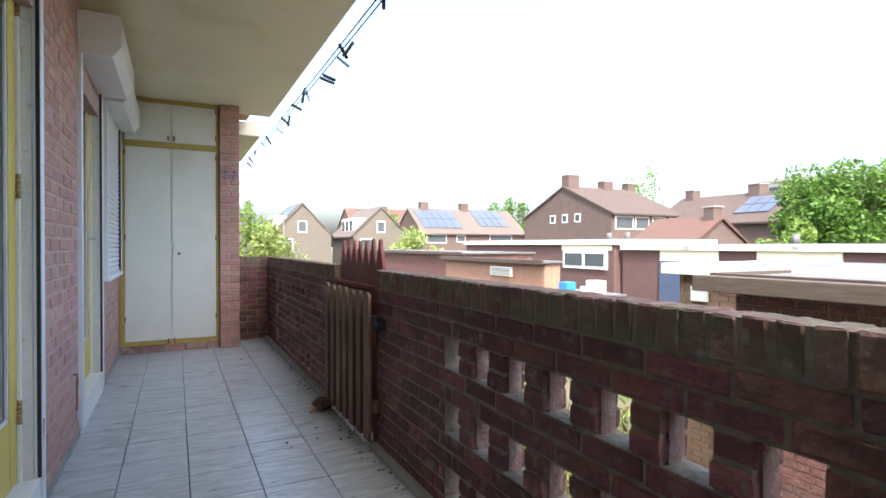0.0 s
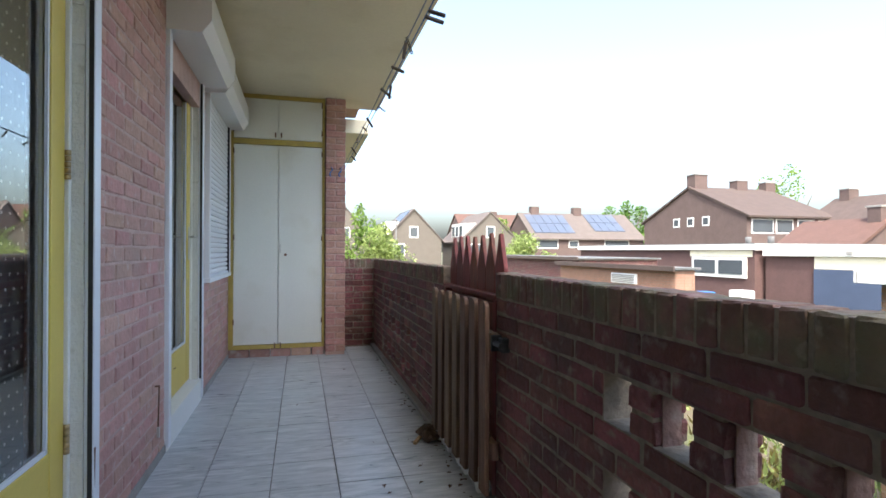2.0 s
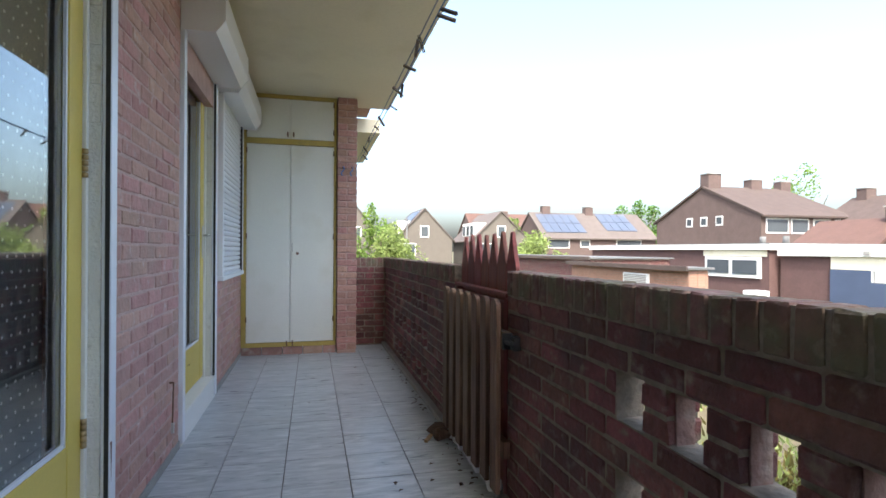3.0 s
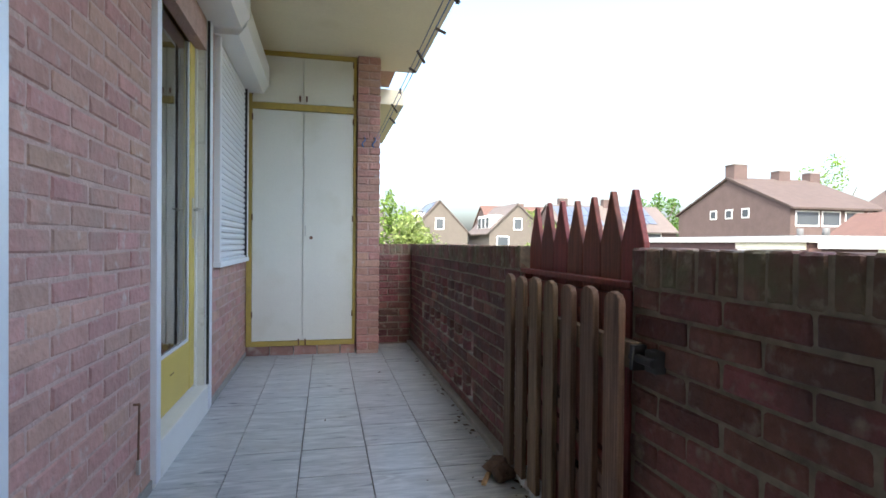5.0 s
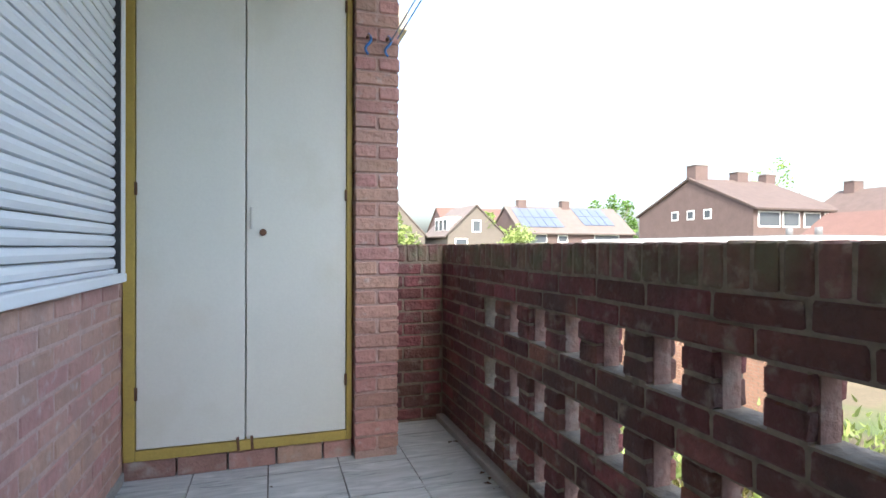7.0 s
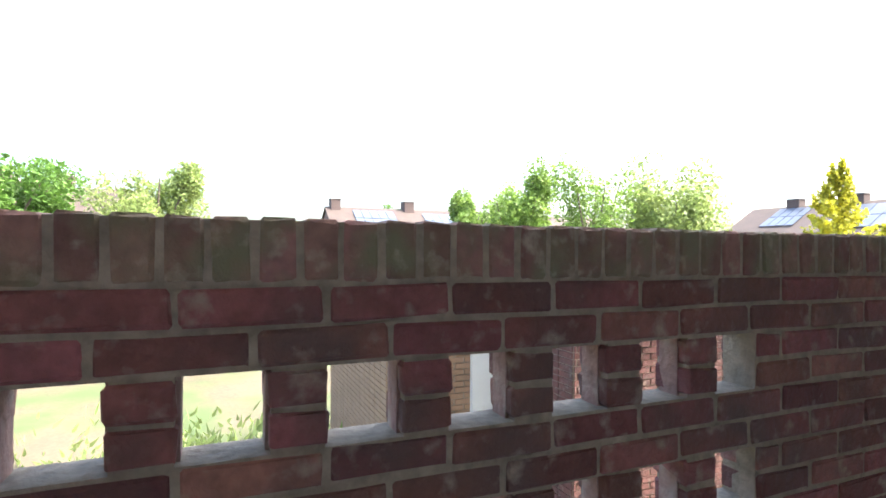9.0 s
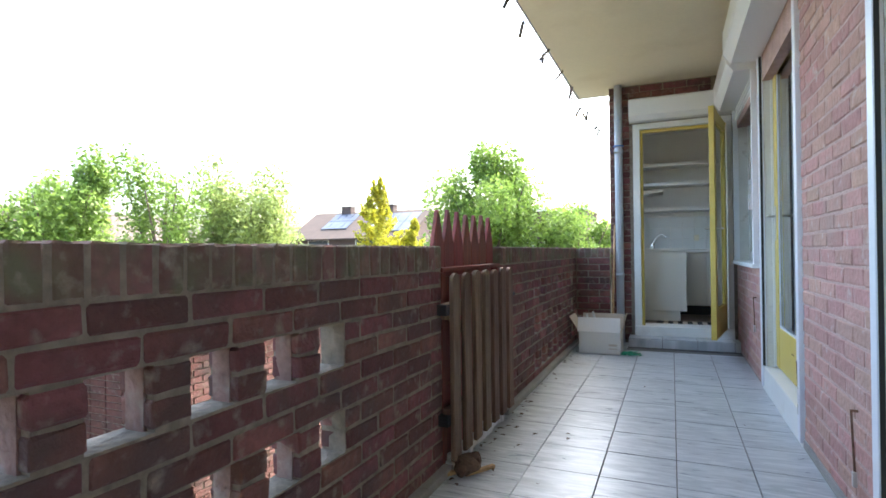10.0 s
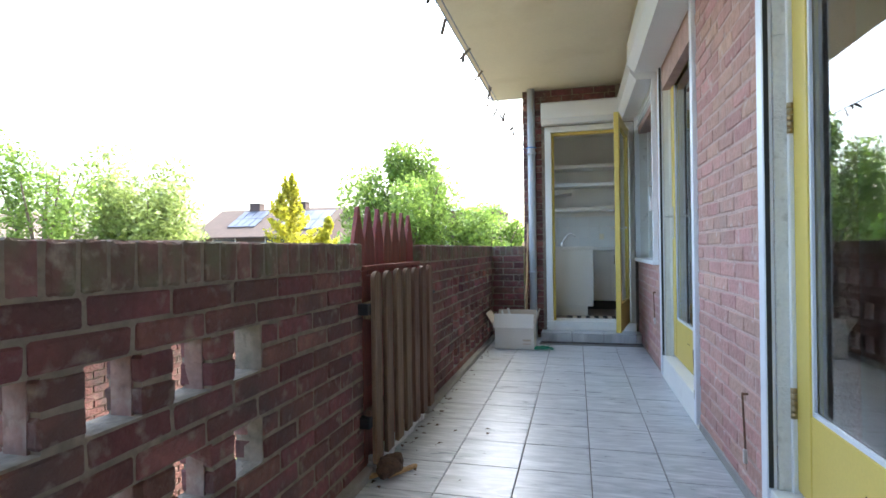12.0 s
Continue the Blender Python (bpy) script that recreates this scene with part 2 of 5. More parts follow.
def add_cyl(bm, p, q, r0, r1=None, seg=12):
    p, q = Vector(p), Vector(q)
    d = q - p
    m = Matrix.Translation((p + q) / 2) @ d.to_track_quat("Z", "Y").to_matrix().to_4x4()
    bmesh.ops.create_cone(bm, cap_ends=True, segments=seg, radius1=r0, radius2=r0 if r1 is None else r1, depth=d.length, matrix=m)
    return bm


def cyl_bm(p, q, r0, r1=None, seg=12):
    return add_cyl(bmesh.new(), p, q, r0, r1, seg)


def prism_bm(pts, axis, a, b):
    """A polygon in the two other axes, extruded from a to b along axis."""
    bm = bmesh.new()

    def at(u, v, w):
        return {0: (w, u, v), 1: (u, w, v), 2: (u, v, w)}[axis]
    lo = [bm.verts.new(at(u, v, a)) for u, v in pts]
    hi = [bm.verts.new(at(u, v, b)) for u, v in pts]
    bm.faces.new(lo), bm.faces.new(hi)
    for i in range(len(pts)):
        j = (i + 1) % len(pts)
        bm.faces.new((lo[i], lo[j], hi[j], hi[i]))
    bmesh.ops.recalc_face_normals(bm, faces=bm.faces)
    return bm


def mesh_of(name, bm, material, smooth=False):
    me = bpy.data.meshes.new(name)
    bm.to_mesh(me)
    bm.free()
    me.materials.append(M[material])
    if smooth:
        me.shade_smooth()
    return me


def part(name, bm, material, parent=None, label="", smooth=False):
    ob = new(name, mesh_of(name, bm, material, smooth))
    ob.parent = parent
    if label:
        ob["label"] = label
    return ob


def thing(name, label, category, group="", kind=""):
    return tagged(new(name), label, category, group, kind)


def solid(name, bm, material, label, category="", kind="structure", group=""):
    return tagged(part(name, bm, material), label, category, group, kind)


def piece(name, me, parent, loc, rot=(0, 0, 0), scl=(1, 1, 1)):
    ob = new(name, me)
    ob.parent = parent
    ob.location, ob.rotation_euler, ob.scale = loc, rot, scl
    return ob


# ---- plan ----
WX = -0.722      # house wall face
PX = 0.86        # parapet inner face
PT = 0.105        # parapet thickness
TOP = 1.037      # parapet top
CZ = 2.788       # ceiling
CUP = 5.22       # cupboard front
KY = -1.40       # kitchen wall face
GROUND = -2.1
GA, GB = 1.545, 2.445   # gate opening in the parapet
BP = 0.2310      # brick pitch
CP = 0.0705      # course pitch

# ---- large structure ----
floor = solid("floor", box_bm(WX - 0.1, PX + 0.2, KY - 0.3, 6.0, -0.25, -0.010), "grout", "balcony slab under glazed grey tiles")
solid("ceiling", box_bm(WX - 0.3, 0.885, KY - 0.3, 5.557, CZ, CZ + 0.2, 0.006), "plaster_cream", "cream painted concrete slab over the balcony")
ground = solid("ground", box_bm(-900, 900, -900, 900, GROUND - 1, GROUND), "ground", "dry garden soil with patches of weed")

# house wall: brick piers with openings for two doors and two windows
D1 = (0.30, 1.46)
D2 = (2.625, 3.62)
W1 = (3.89, 5.09)
W2 = (-1.28, 0.0)
wall = thing("wall_house", "weathered pink red brick house wall with door and window openings", "wall", kind="structure")
WB = WX - 0.0032
bmw = bmesh.new()
for y0, y1, z0, z1 in ((-1.7, W2[0], 0, 3.2), (W2[0], W2[1], 0, 0.86), (W2[0], W2[1], 2.40, 3.2), (W2[1], D1[0], 0, 3.2), (D1[0], D1[1], 2.40, 3.2), (D1[1], D2[0], 0, 3.2),
                       (D2[0], D2[1], 2.40, 3.2), (D2[1], W1[0], 0, 3.2), (W1[0], W1[1], 0, 0.875), (W1[0], W1[1], 2.40, 3.2), (W1[1], 6.2, 0, 3.2)):
    add_box(bmw, WX - 0.27, WB, y0, y1, z0 - 0.2, z1)
part("mortar_core", bmw, "mortar_wall", wall)

# rooms behind the doors
bmr = bmesh.new()
for b in ((-3.6, -3.5, -1.6, 6.2, -0.2, 2.9), (-3.5, WX - 0.27, 6.1, 6.2, -0.2, 2.9), (-3.5, WX - 0.27, 1.9, 2.0, -0.2, 2.9), (-3.5, WX - 0.27, -1.6, -1.5, -0.2, 2.9)):
    add_box(bmr, *b)
solid("wall_room", bmr, "room", "plain grey walls of the dim rooms indoors")
solid("floor_room", box_bm(-3.5, WX - 0.12, -1.5, 6.1, -0.15, 0.02), "room_floor", "dark wooden floor of the rooms indoors")
solid("ceiling_room", box_bm(-3.6, WX - 0.27, -1.6, 6.2, 2.75, 2.9), "room", "plain ceiling of the rooms indoors")


# ---- glazed balcony doors ----
def balcony_door(y0, y1, hinge_high, curtain_dots):
    """Recessed yellow door with one tall pane, white frame, painted brick reveals and shutter guides."""
    xr = WX - 0.05
    rv = thing("door_1" if y0 < 2 else "door_2", "closed yellow glazed balcony door in a white frame", "door", kind="structure")
    for s, yy in ((1, y0), (-1, y1)):
        # painted brick reveal, course by course
        bm = bmesh.new()
        for i in range(32):
            z = 0.10 + i * CP
            add_box(bm, WX - 0.055, WX - 0.012, min(yy - s * 0.02, yy + s * (0.012 + (0.004 if i % 2 else 0))), max(yy - s * 0.02, yy + s * (0.012 + (0.004 if i % 2 else 0))), z + 0.0015, z + CP - 0.0015)
        add_box(bm, WX - 0.054, WX - 0.015, min(yy - s * 0.02, yy + s * 0.011), max(yy - s * 0.02, yy + s * 0.011), 0.1, 2.38)
        part("reveal", bm, "white_brick", rv, "white painted brick reveal")
        a, b = sorted((yy - s * 0.052, yy + s * 0.008))
        part("shutter_guide", box_bm(WX - 0.01, WX + 0.022, a, b, 0.02 if s > 0 else 0.02, 2.40, 0.004), "alu", rv, "white aluminium shutter guide")
        a, b = sorted((yy + s * 0.008, yy + s * 0.010))
        part("guide_slot", box_bm(WX + 0.002, WX + 0.017, a, b, 0.17, 2.385), "dark", rv, "black guide slot")
        a, b = sorted((yy + s * 0.012, yy + s * 0.032))
        part("door_frame", box_bm(xr - 0.07, xr, a, b, 0.16, 2.385, 0.004), "white_paint", rv)
    part("door_frame", box_bm(xr - 0.07, xr, y0 + 0.032, y1 - 0.032, 2.315, 2.385, 0.003), "white_paint", rv)
    part("threshold", box_bm(WX - 0.18, WX + 0.012, y0 - 0.05, y1 + 0.05, -0.005, 0.165, 0.006), "white_paint", rv, "white painted threshold board")
    a, b = y0 + 0.035, y1 - 0.035
    xl = xr - 0.012
    st = 0.105
    leaf = part("door_leaf", box_bm(xl - 0.045, xl, a, a + st, 0.18, 2.31, 0.004), "yellow", rv, "yellow painted door leaf")
    part("stile", box_bm(xl - 0.045, xl, b - st, b, 0.18, 2.31, 0.004), "yellow", leaf)
    part("bottom_panel", box_bm(xl - 0.043, xl - 0.002, a + st, b - st, 0.18, 0.46, 0.003), "yellow", leaf)
    part("top_rail", box_bm(xl - 0.043, xl - 0.002, a + st, b - st, 2.20, 2.31, 0.003), "yellow", leaf)
    p = part("pane", box_bm(xl - 0.026, xl - 0.018, a + st - 0.01, b - st + 0.01, 0.45, 2.21), "glass", leaf)
    p.visible_shadow = False
    for yy in (a + st, b - st - 0.012):
        part("glazing_bead", box_bm(xl - 0.016, xl - 0.006, yy, yy + 0.012, 0.465, 2.198), "alu", leaf)
    part("glazing_bead", box_bm(xl - 0.016, xl - 0.006, a + st, b - st, 0.461, 0.475), "alu", leaf)
    yh = b if hinge_high else a
    for zz in (0.42, 1.38, 2.15):
        hb = bmesh.new()
        for k in range(5):
            add_cyl(hb, (xl + 0.008, yh + (0.002 if hinge_high else -0.002), zz + k * 0.021), (xl + 0.008, yh + (0.002 if hinge_high else -0.002), zz + k * 0.021 + 0.018), 0.010)
        part("hinge", hb, "brass", leaf, "worn brass hinge", True)
    ya = a + 0.05 if hinge_high else b - 0.05
    sd = 1 if hinge_high else -1
    hn = part("door_handle", cyl_bm((xl, ya, 1.23), (xl + 0.05, ya, 1.23), 0.009), "steel", leaf, "steel lever handle")
    part("lever", cyl_bm((xl + 0.05, ya, 1.23), (xl + 0.052, ya + sd * 0.11, 1.23), 0.008), "steel", hn)
    part("back_plate", box_bm(xl, xl + 0.005, ya - 0.018, ya + 0.018, 1.06, 1.30, 0.002), "steel", hn)
    tick = part("scratch_mark", box_bm(xl - 0.002, xl + 0.001, (a + b) / 2 - 0.03, (a + b) / 2 + 0.03, 0.352, 0.356), "rust", leaf)
    tick.rotation_euler = (0, 0, 0)
    # hanging curtain indoors
    cb = bmesh.new()
    n = 60
    vs = []
    for i in range(n + 1):
        yy = a - 0.05 + (b - a + 0.1) * (0.45 * i / n if hinge_high else 0.55 + 0.45 * i / n)
        xx = xl - 0.24 + 0.028 * math.sin(i * 0.9) + 0.012 * math.sin(i * 2.3)
        vs.append((cb.verts.new((xx, yy, 0.04)), cb.verts.new((xx, yy, 2.5))))
    for i in range(n):
        cb.faces.new((vs[i][0], vs[i + 1][0], vs[i + 1][1], vs[i][1]))
    bmesh.ops.solidify(cb, geom=cb.faces[:], thickness=0.004)
    tagged(part("curtain", cb, "curtain", None, smooth=True), "grey pleated curtain hanging behind the door glass", "curtain")
    return rv


balcony_door(*D1, True, True)
net_curtain = thing("net_curtain", "grey net curtain with rows of white dots behind the glass", "curtain")
nb, db = bmesh.new(), bmesh.new()
cols = [nb.verts.new((WX - 0.17 + 0.006 * math.sin(k * 0.7), D1[0] + 0.06 + k * 0.0255, z)) for k in range(41) for z in (0.19, 2.30)]
for k in range(40):
    nb.faces.new((cols[2 * k], cols[2 * k + 2], cols[2 * k + 3], cols[2 * k + 1]))
bmesh.ops.solidify(nb, geom=nb.faces[:], thickness=0.002)
part("cloth", nb, "net_grey", net_curtain)
for r in range(42):
    for k in range(20):
        y = D1[0] + 0.09 + k * 0.05 + (0.025 if r % 2 else 0)
        z = 0.24 + r * 0.048
        db.faces.new([db.verts.new((WX - 0.158, y + 0.006 * math.cos(q * 1.0472), z + 0.006 * math.sin(q * 1.0472))) for q in range(6)])
tagged(part("dots", db, "white_plastic", net_curtain), kind="stuff")
balcony_door(*D2, False, False)


def shutter_box(y0, y1, z0, z1, depth):
    """Roller shutter housing with a sloping lower front, end caps."""
    b = thing("shutter_box", "white metal roller shutter housing fixed on the wall", "shutter box", "shutter boxes")
    f = WX + depth
    pts = [(WX, z1), (f - 0.02, z1), (f, z1 - 0.02), (f, z0 + 0.07), (f - 0.05, z0), (WX, z0)]
    part("housing", prism_bm(pts, 1, y0 + 0.008, y1 - 0.008), "white_plastic", b)
    cap = [(WX, z1 + 0.004), (f - 0.018, z1 + 0.004), (f + 0.004, z1 - 0.018), (f + 0.004, z0 + 0.068), (f - 0.048, z0 - 0.004), (WX, z0 - 0.004)]
    for a in (y0, y1 - 0.008):
        part("end_cap", prism_bm(cap, 1, a, a + 0.008), "white_plastic", b)
    return b


shutter_box(D2[0] - 0.06, D2[1] + 0.07, 2.38, 2.64, 0.235)
shutter_box(W1[0] - 0.10, W1[1] + 0.08, 2.38, 2.64, 0.20)
shutter_box(D1[0] - 0.07, D1[1] + 0.06, 2.38, 2.64, 0.235)
shutter_box(W2[0] - 0.06, W2[1] + 0.06, 2.38, 2.64, 0.20)

# ---- window with a closed shutter, and its twin with the shutter half up ----
win = thing("window_1", "window closed by a white slatted roller shutter", "window", kind="structure")
part("window_sill", box_bm(WX - 0.1, WX + 0.045, W1[0] - 0.07, W1[1] + 0.02, 0.872, 0.909, 0.006), "white_plastic", win, "white sill")
for yy in (W1[0] - 0.05, W1[1] - 0.01):
    part("shutter_guide", box_bm(WX - 0.02, WX + 0.035, yy, yy + 0.05, 0.909, 2.40, 0.004), "white_plastic", win)
part("guide_slot", box_bm(WX - 0.02, WX + 0.030, W1[1] - 0.024, W1[1] - 0.012, 0.909, 2.40), "dark", win)
for i in range(33):
    z = 0.927 + i * 0.0455
    pts = [(WX - 0.012, z), (WX + 0.008, z + 0.004), (WX + 0.015, z + 0.022), (WX + 0.008, z + 0.040), (WX - 0.012, z + 0.044)]
    part("slat", prism_bm(pts, 1, W1[0], W1[1] - 0.024), "white_plastic", win)
part("bottom_bar", box_bm(WX - 0.012, WX + 0.022, W1[0], W1[1] - 0.02, 0.911, 0.927, 0.003), "alu", win)

win2 = thing("window_2", "white framed window with its shutter rolled up", "window", kind="structure")
part("window_sill", box_bm(WX - 0.12, WX + 0.045, W2[0] - 0.05, W2[1] + 0.06, 0.855, 0.890, 0.006), "white_plastic", win2, "white sill")
for yy in (W2[0] - 0.04, W2[1] - 0.005):
    part("shutter_guide", box_bm(WX - 0.02, WX + 0.035, yy, yy + 0.045, 0.890, 2.40, 0.004), "white_plastic", win2)
for yy in (W2[0], W2[1] - 0.07):
    part("window_frame", box_bm(WX - 0.16, WX - 0.09, yy, yy + 0.07, 0.890, 2.40, 0.004), "white_paint", win2)
for z0, z1 in ((0.890, 0.97), (2.32, 2.40), (1.62, 1.67)):
    part("window_frame", box_bm(WX - 0.16, WX - 0.092, W2[0] + 0.07, W2[1] - 0.07, z0, z1, 0.004), "white_paint", win2)
gp = part("pane", box_bm(WX - 0.13, WX - 0.122, W2[0] + 0.06, W2[1] - 0.06, 0.98, 2.37), "glass", win2)
gp.visible_shadow = False
for i in range(4):
    z = 2.26 + i * 0.0455
    part("slat", prism_bm([(WX - 0.012, z), (WX + 0.012, z + 0.012), (WX + 0.012, z + 0.034), (WX - 0.012, z + 0.044)], 1, W2[0] + 0.006, W2[1] - 0.006), "white_plastic", win2)
for s, (yy) in ((1, W2[0]), (-1, W2[1])):
    a, b = sorted((yy - s * 0.01, yy + s * 0.012))
    part("reveal", box_bm(WX - 0.09, WX - 0.012, a, b, 0.890, 2.40), "white_brick", win2)
part("shutter_winder", box_bm(WX + 0.035, WX + 0.06, W2[1] + 0.0, W2[1] + 0.04, 1.30, 1.42, 0.006), "white_plastic", win2, "white strap winder")

# ---- cupboard at the balcony's end ----
cx0, cx1 = WX + 0.004, 0.262
cup = thing("cupboard", "tall built-in balcony cupboard with white doors and ochre frame", "cupboard")
part("body", box_bm(cx0, cx1, CUP + 0.045, 5.95, 0.06, CZ - 0.004), "cupboard_white", cup)
FR = 0.046
for a, b, z0, z1 in ((cx0, cx0 + FR, 0.085, CZ - 0.003), (cx1 - FR + 0.02, cx1, 0.085, CZ - 0.003), (cx0 + FR, cx1 - FR + 0.02, 0.085, 0.13), (cx0 + FR, cx1 - FR + 0.02, 2.252, 2.312), (cx0 + FR, cx1 - FR + 0.02, CZ - 0.045, CZ - 0.003)):
    part("frame", box_bm(a, b, CUP - 0.008, CUP + 0.045, z0, z1, 0.004), "ochre", cup, "ochre painted frame")
mid = -0.222
for a, b, z0, z1 in ((cx0 + FR + 0.004, mid - 0.003, 0.134, 2.248), (mid + 0.003, cx1 - FR + 0.016, 0.134, 2.248), (cx0 + FR + 0.004, mid - 0.003, 2.316, CZ - 0.049), (mid + 0.003, cx1 - FR + 0.016, 2.316, CZ - 0.049)):
    d = part("door", box_bm(a, b, CUP - 0.002, CUP + 0.02, z0, z1, 0.003), "cupboard_white", cup, "off-white flat door")
    low = z0 < 1
    hx = a if a < mid else b
    for zz in ((0.35, 1.24, 2.15) if low else (z0 + 0.06, z1 - 0.06)):
        part("hinge", cyl_bm((hx, CUP - 0.008, zz), (hx, CUP - 0.008, zz + 0.055), 0.006), "rust", d, "rusty hinge", True)
    kx = (mid - 0.03) if b < 0 else (mid + 0.03)
    if low:
        if b > 0:
            part("lock", cyl_bm((mid + 0.075, CUP - 0.010, 1.085), (mid + 0.075, CUP, 1.085), 0.016), "rust", d)
            part("latch", box_bm(mid + 0.018, mid + 0.028, CUP - 0.016, CUP - 0.002, 1.10, 1.20, 0.003), "steel", d)
        part("bolt", cyl_bm((kx, CUP - 0.012, 0.09), (kx - 0.004, CUP - 0.012, 0.15), 0.006), "rust", d)
    else:
        part("handle", box_bm(kx - 0.008, kx + 0.008, CUP - 0.022, CUP - 0.002, z0 + 0.02, z0 + 0.07, 0.004), "rust", d, "small dark catch")
for i in range(5):
    part("plinth_brick", box_bm(cx0 + i * 0.212, min(cx0 + i * 0.212 + 0.203, cx1), CUP + 0.004, CUP + 0.05, 0.0, 0.081, 0.004), "brick_pink", cup)

# ---- gate, and the spiked panel behind it ----
gate = thing("garden_gate", "closed weathered wooden picket gate with rounded pickets", "gate")
gx = 0.795
g0, g1 = GA - 0.05, GB + 0.025
pw, n = 0.085, 7
for i in range(n):
    yc = g0 + pw / 2 + i * (g1 - g0 - pw) / (n - 1)
    tz = 0.912 + 0.004 * math.sin(i * 2.1)
    pts = [(yc - pw / 2, 0.055), (yc + pw / 2, 0.055), (yc + pw / 2, tz - 0.035)]
    pts += [(yc + pw / 2 * math.cos(a), tz - 0.035 + 0.035 * math.sin(a)) for a in (0.4, 0.9, 1.57, 2.24, 2.74)]
    pts += [(yc - pw / 2, tz - 0.035)]
    bm = prism_bm(pts, 0, gx, gx + 0.022)
    bmesh.ops.bevel(bm, geom=bm.edges[:], offset=0.003, segments=1, affect="EDGES")
    part("picket", bm, "picket", gate)
for z in (0.22, 0.70):
    part("rail", box_bm(gx + 0.023, gx + 0.055, g0 - 0.03, g1 + 0.01, z, z + 0.075, 0.004), "picket", gate)
bm = prism_bm([(g0 + 0.05, 0.30), (g0 + 0.13, 0.30), (g1 - 0.05, 0.69), (g1 - 0.13, 0.69)], 0, gx + 0.024, gx + 0.05)
part("brace", bm, "picket", gate)
lt = part("latch", box_bm(gx + 0.015, gx + 0.06, g0 - 0.045, g0 - 0.03, 0.70, 0.77, 0.003), "dark", gate, "rusty dark latch plate")
part("bolt", cyl_bm((gx + 0.03, g0 - 0.12, 0.735), (gx + 0.03, g0 - 0.02, 0.735), 0.012), "dark", lt)
part("keeper", box_bm(PX - 0.03, PX + 0.004, g0 - 0.12, g0 - 0.07, 0.705, 0.765, 0.006), "dark", gate, "rusty catch on the wall")
for z in (0.22, 0.72):
    part("hinge", box_bm(gx + 0.02, PX + 0.003, g1 - 0.01, g1 + 0.035, z, z + 0.05, 0.003), "dark", gate)

panel = thing("spiked_panel", "red stained wooden panel of pointed boards", "fence panel")
rx = 0.905
bw = (GB - GA - 0.004) / 7
for i in range(7):
    y0 = GA + 0.002 + i * bw
    y1 = y0 + bw - 0.004
    yc = (y0 + y1) / 2
    s = 1.052 + 0.006 * math.sin(i * 1.7)
    bm = prism_bm([(y0, 0.0), (y1, 0.0), (y1, s), (yc + 0.022, s + 0.11), (yc + 0.006, s + 0.163), (yc - 0.006, s + 0.163), (yc - 0.022, s + 0.11), (y0, s)], 0, rx, rx + 0.02)
    bmesh.ops.bevel(bm, geom=bm.edges[:], offset=0.002, segments=1, affect="EDGES")
    part("board", bm, "red_wood", panel)
for z in (0.30, 0.82):
    part("rail", box_bm(rx - 0.028, rx - 0.001, GA + 0.003, GB - 0.003, z, z + 0.07, 0.003), "red_wood", panel)
part("ledge", box_bm(rx - 0.045, rx - 0.001, GA + 0.003, GB - 0.003, 0.915, 0.935, 0.003), "red_wood", panel)
for yy in (GA + 0.005, GB - 0.045):
    part("post", box_bm(rx - 0.04, rx - 0.001, yy, yy + 0.04, 0.0, 0.91, 0.003), "red_wood", panel)

# ---- kitchen end ----
KS = 0.165     # kitchen threshold height
KX0, KX1 = -0.64, 0.186
kw = thing("wall_kitchen", "red brick wall round the open kitchen door", "wall", kind="structure")
bmk = bmesh.new()
for x0, x1, z0, z1 in ((KX1 + 0.07, 0.50, -0.2, CZ), (WX, KX0 - 0.05, -0.2, CZ), (KX0 - 0.05, KX1 + 0.07, 2.36, CZ)):
    add_box(bmk, x0, x1, KY - 0.22, KY - 0.01, z0, z1)
part("mortar_core", bmk, "mortar", kw)
kd = thing("door_3", "open yellow glazed kitchen door in a white frame", "door", kind="structure")
for a, b in ((KX1, KX1 + 0.07), (KX0 - 0.05, KX0)):
    part("door_frame", box_bm(a, b, KY - 0.1, KY + 0.02, KS, 2.30, 0.004), "white_paint", kd)
part("door_frame", box_bm(KX0 - 0.05, KX1 + 0.07, KY - 0.1, KY + 0.02, 2.30, 2.36, 0.004), "white_paint", kd)
part("door_stop", box_bm(KX1 - 0.028, KX1, KY - 0.09, KY - 0.03, KS, 2.30, 0.003), "yellow", kd, "yellowed inner stop")
part("door_stop", box_bm(KX0, KX1 - 0.028, KY - 0.09, KY - 0.03, 2.27, 2.30, 0.003), "yellow", kd)
part("threshold", box_bm(KX0 - 0.05, KX1 + 0.07, KY - 0.25, KY + 0.05, 0.09, KS + 0.025, 0.006), "white_paint", kd, "white painted sill")
# leaf, built along +x from its hinge, then swung out
LW = 0.82
leaf = new("door_leaf", mesh_of("door_leaf", box_bm(0, 0.10, -0.045, 0, KS + 0.03, 2.28, 0.004), "yellow"))
leaf.parent = kd
leaf["label"] = "open yellow door leaf"
part("stile", box_bm(LW - 0.10, LW, -0.045, 0, KS + 0.03, 2.28, 0.004), "yellow", leaf)
part("bottom_panel", box_bm(0.10, LW - 0.10, -0.043, -0.002, KS + 0.03, 0.46, 0.003), "yellow", leaf)
part("top_rail", box_bm(0.10, LW - 0.10, -0.043, -0.002, 2.17, 2.28, 0.003), "yellow", leaf)
gp = part("pane", box_bm(0.09, LW - 0.09, -0.026, -0.018, 0.45, 2.18), "glass", leaf)
gp.visible_shadow = False
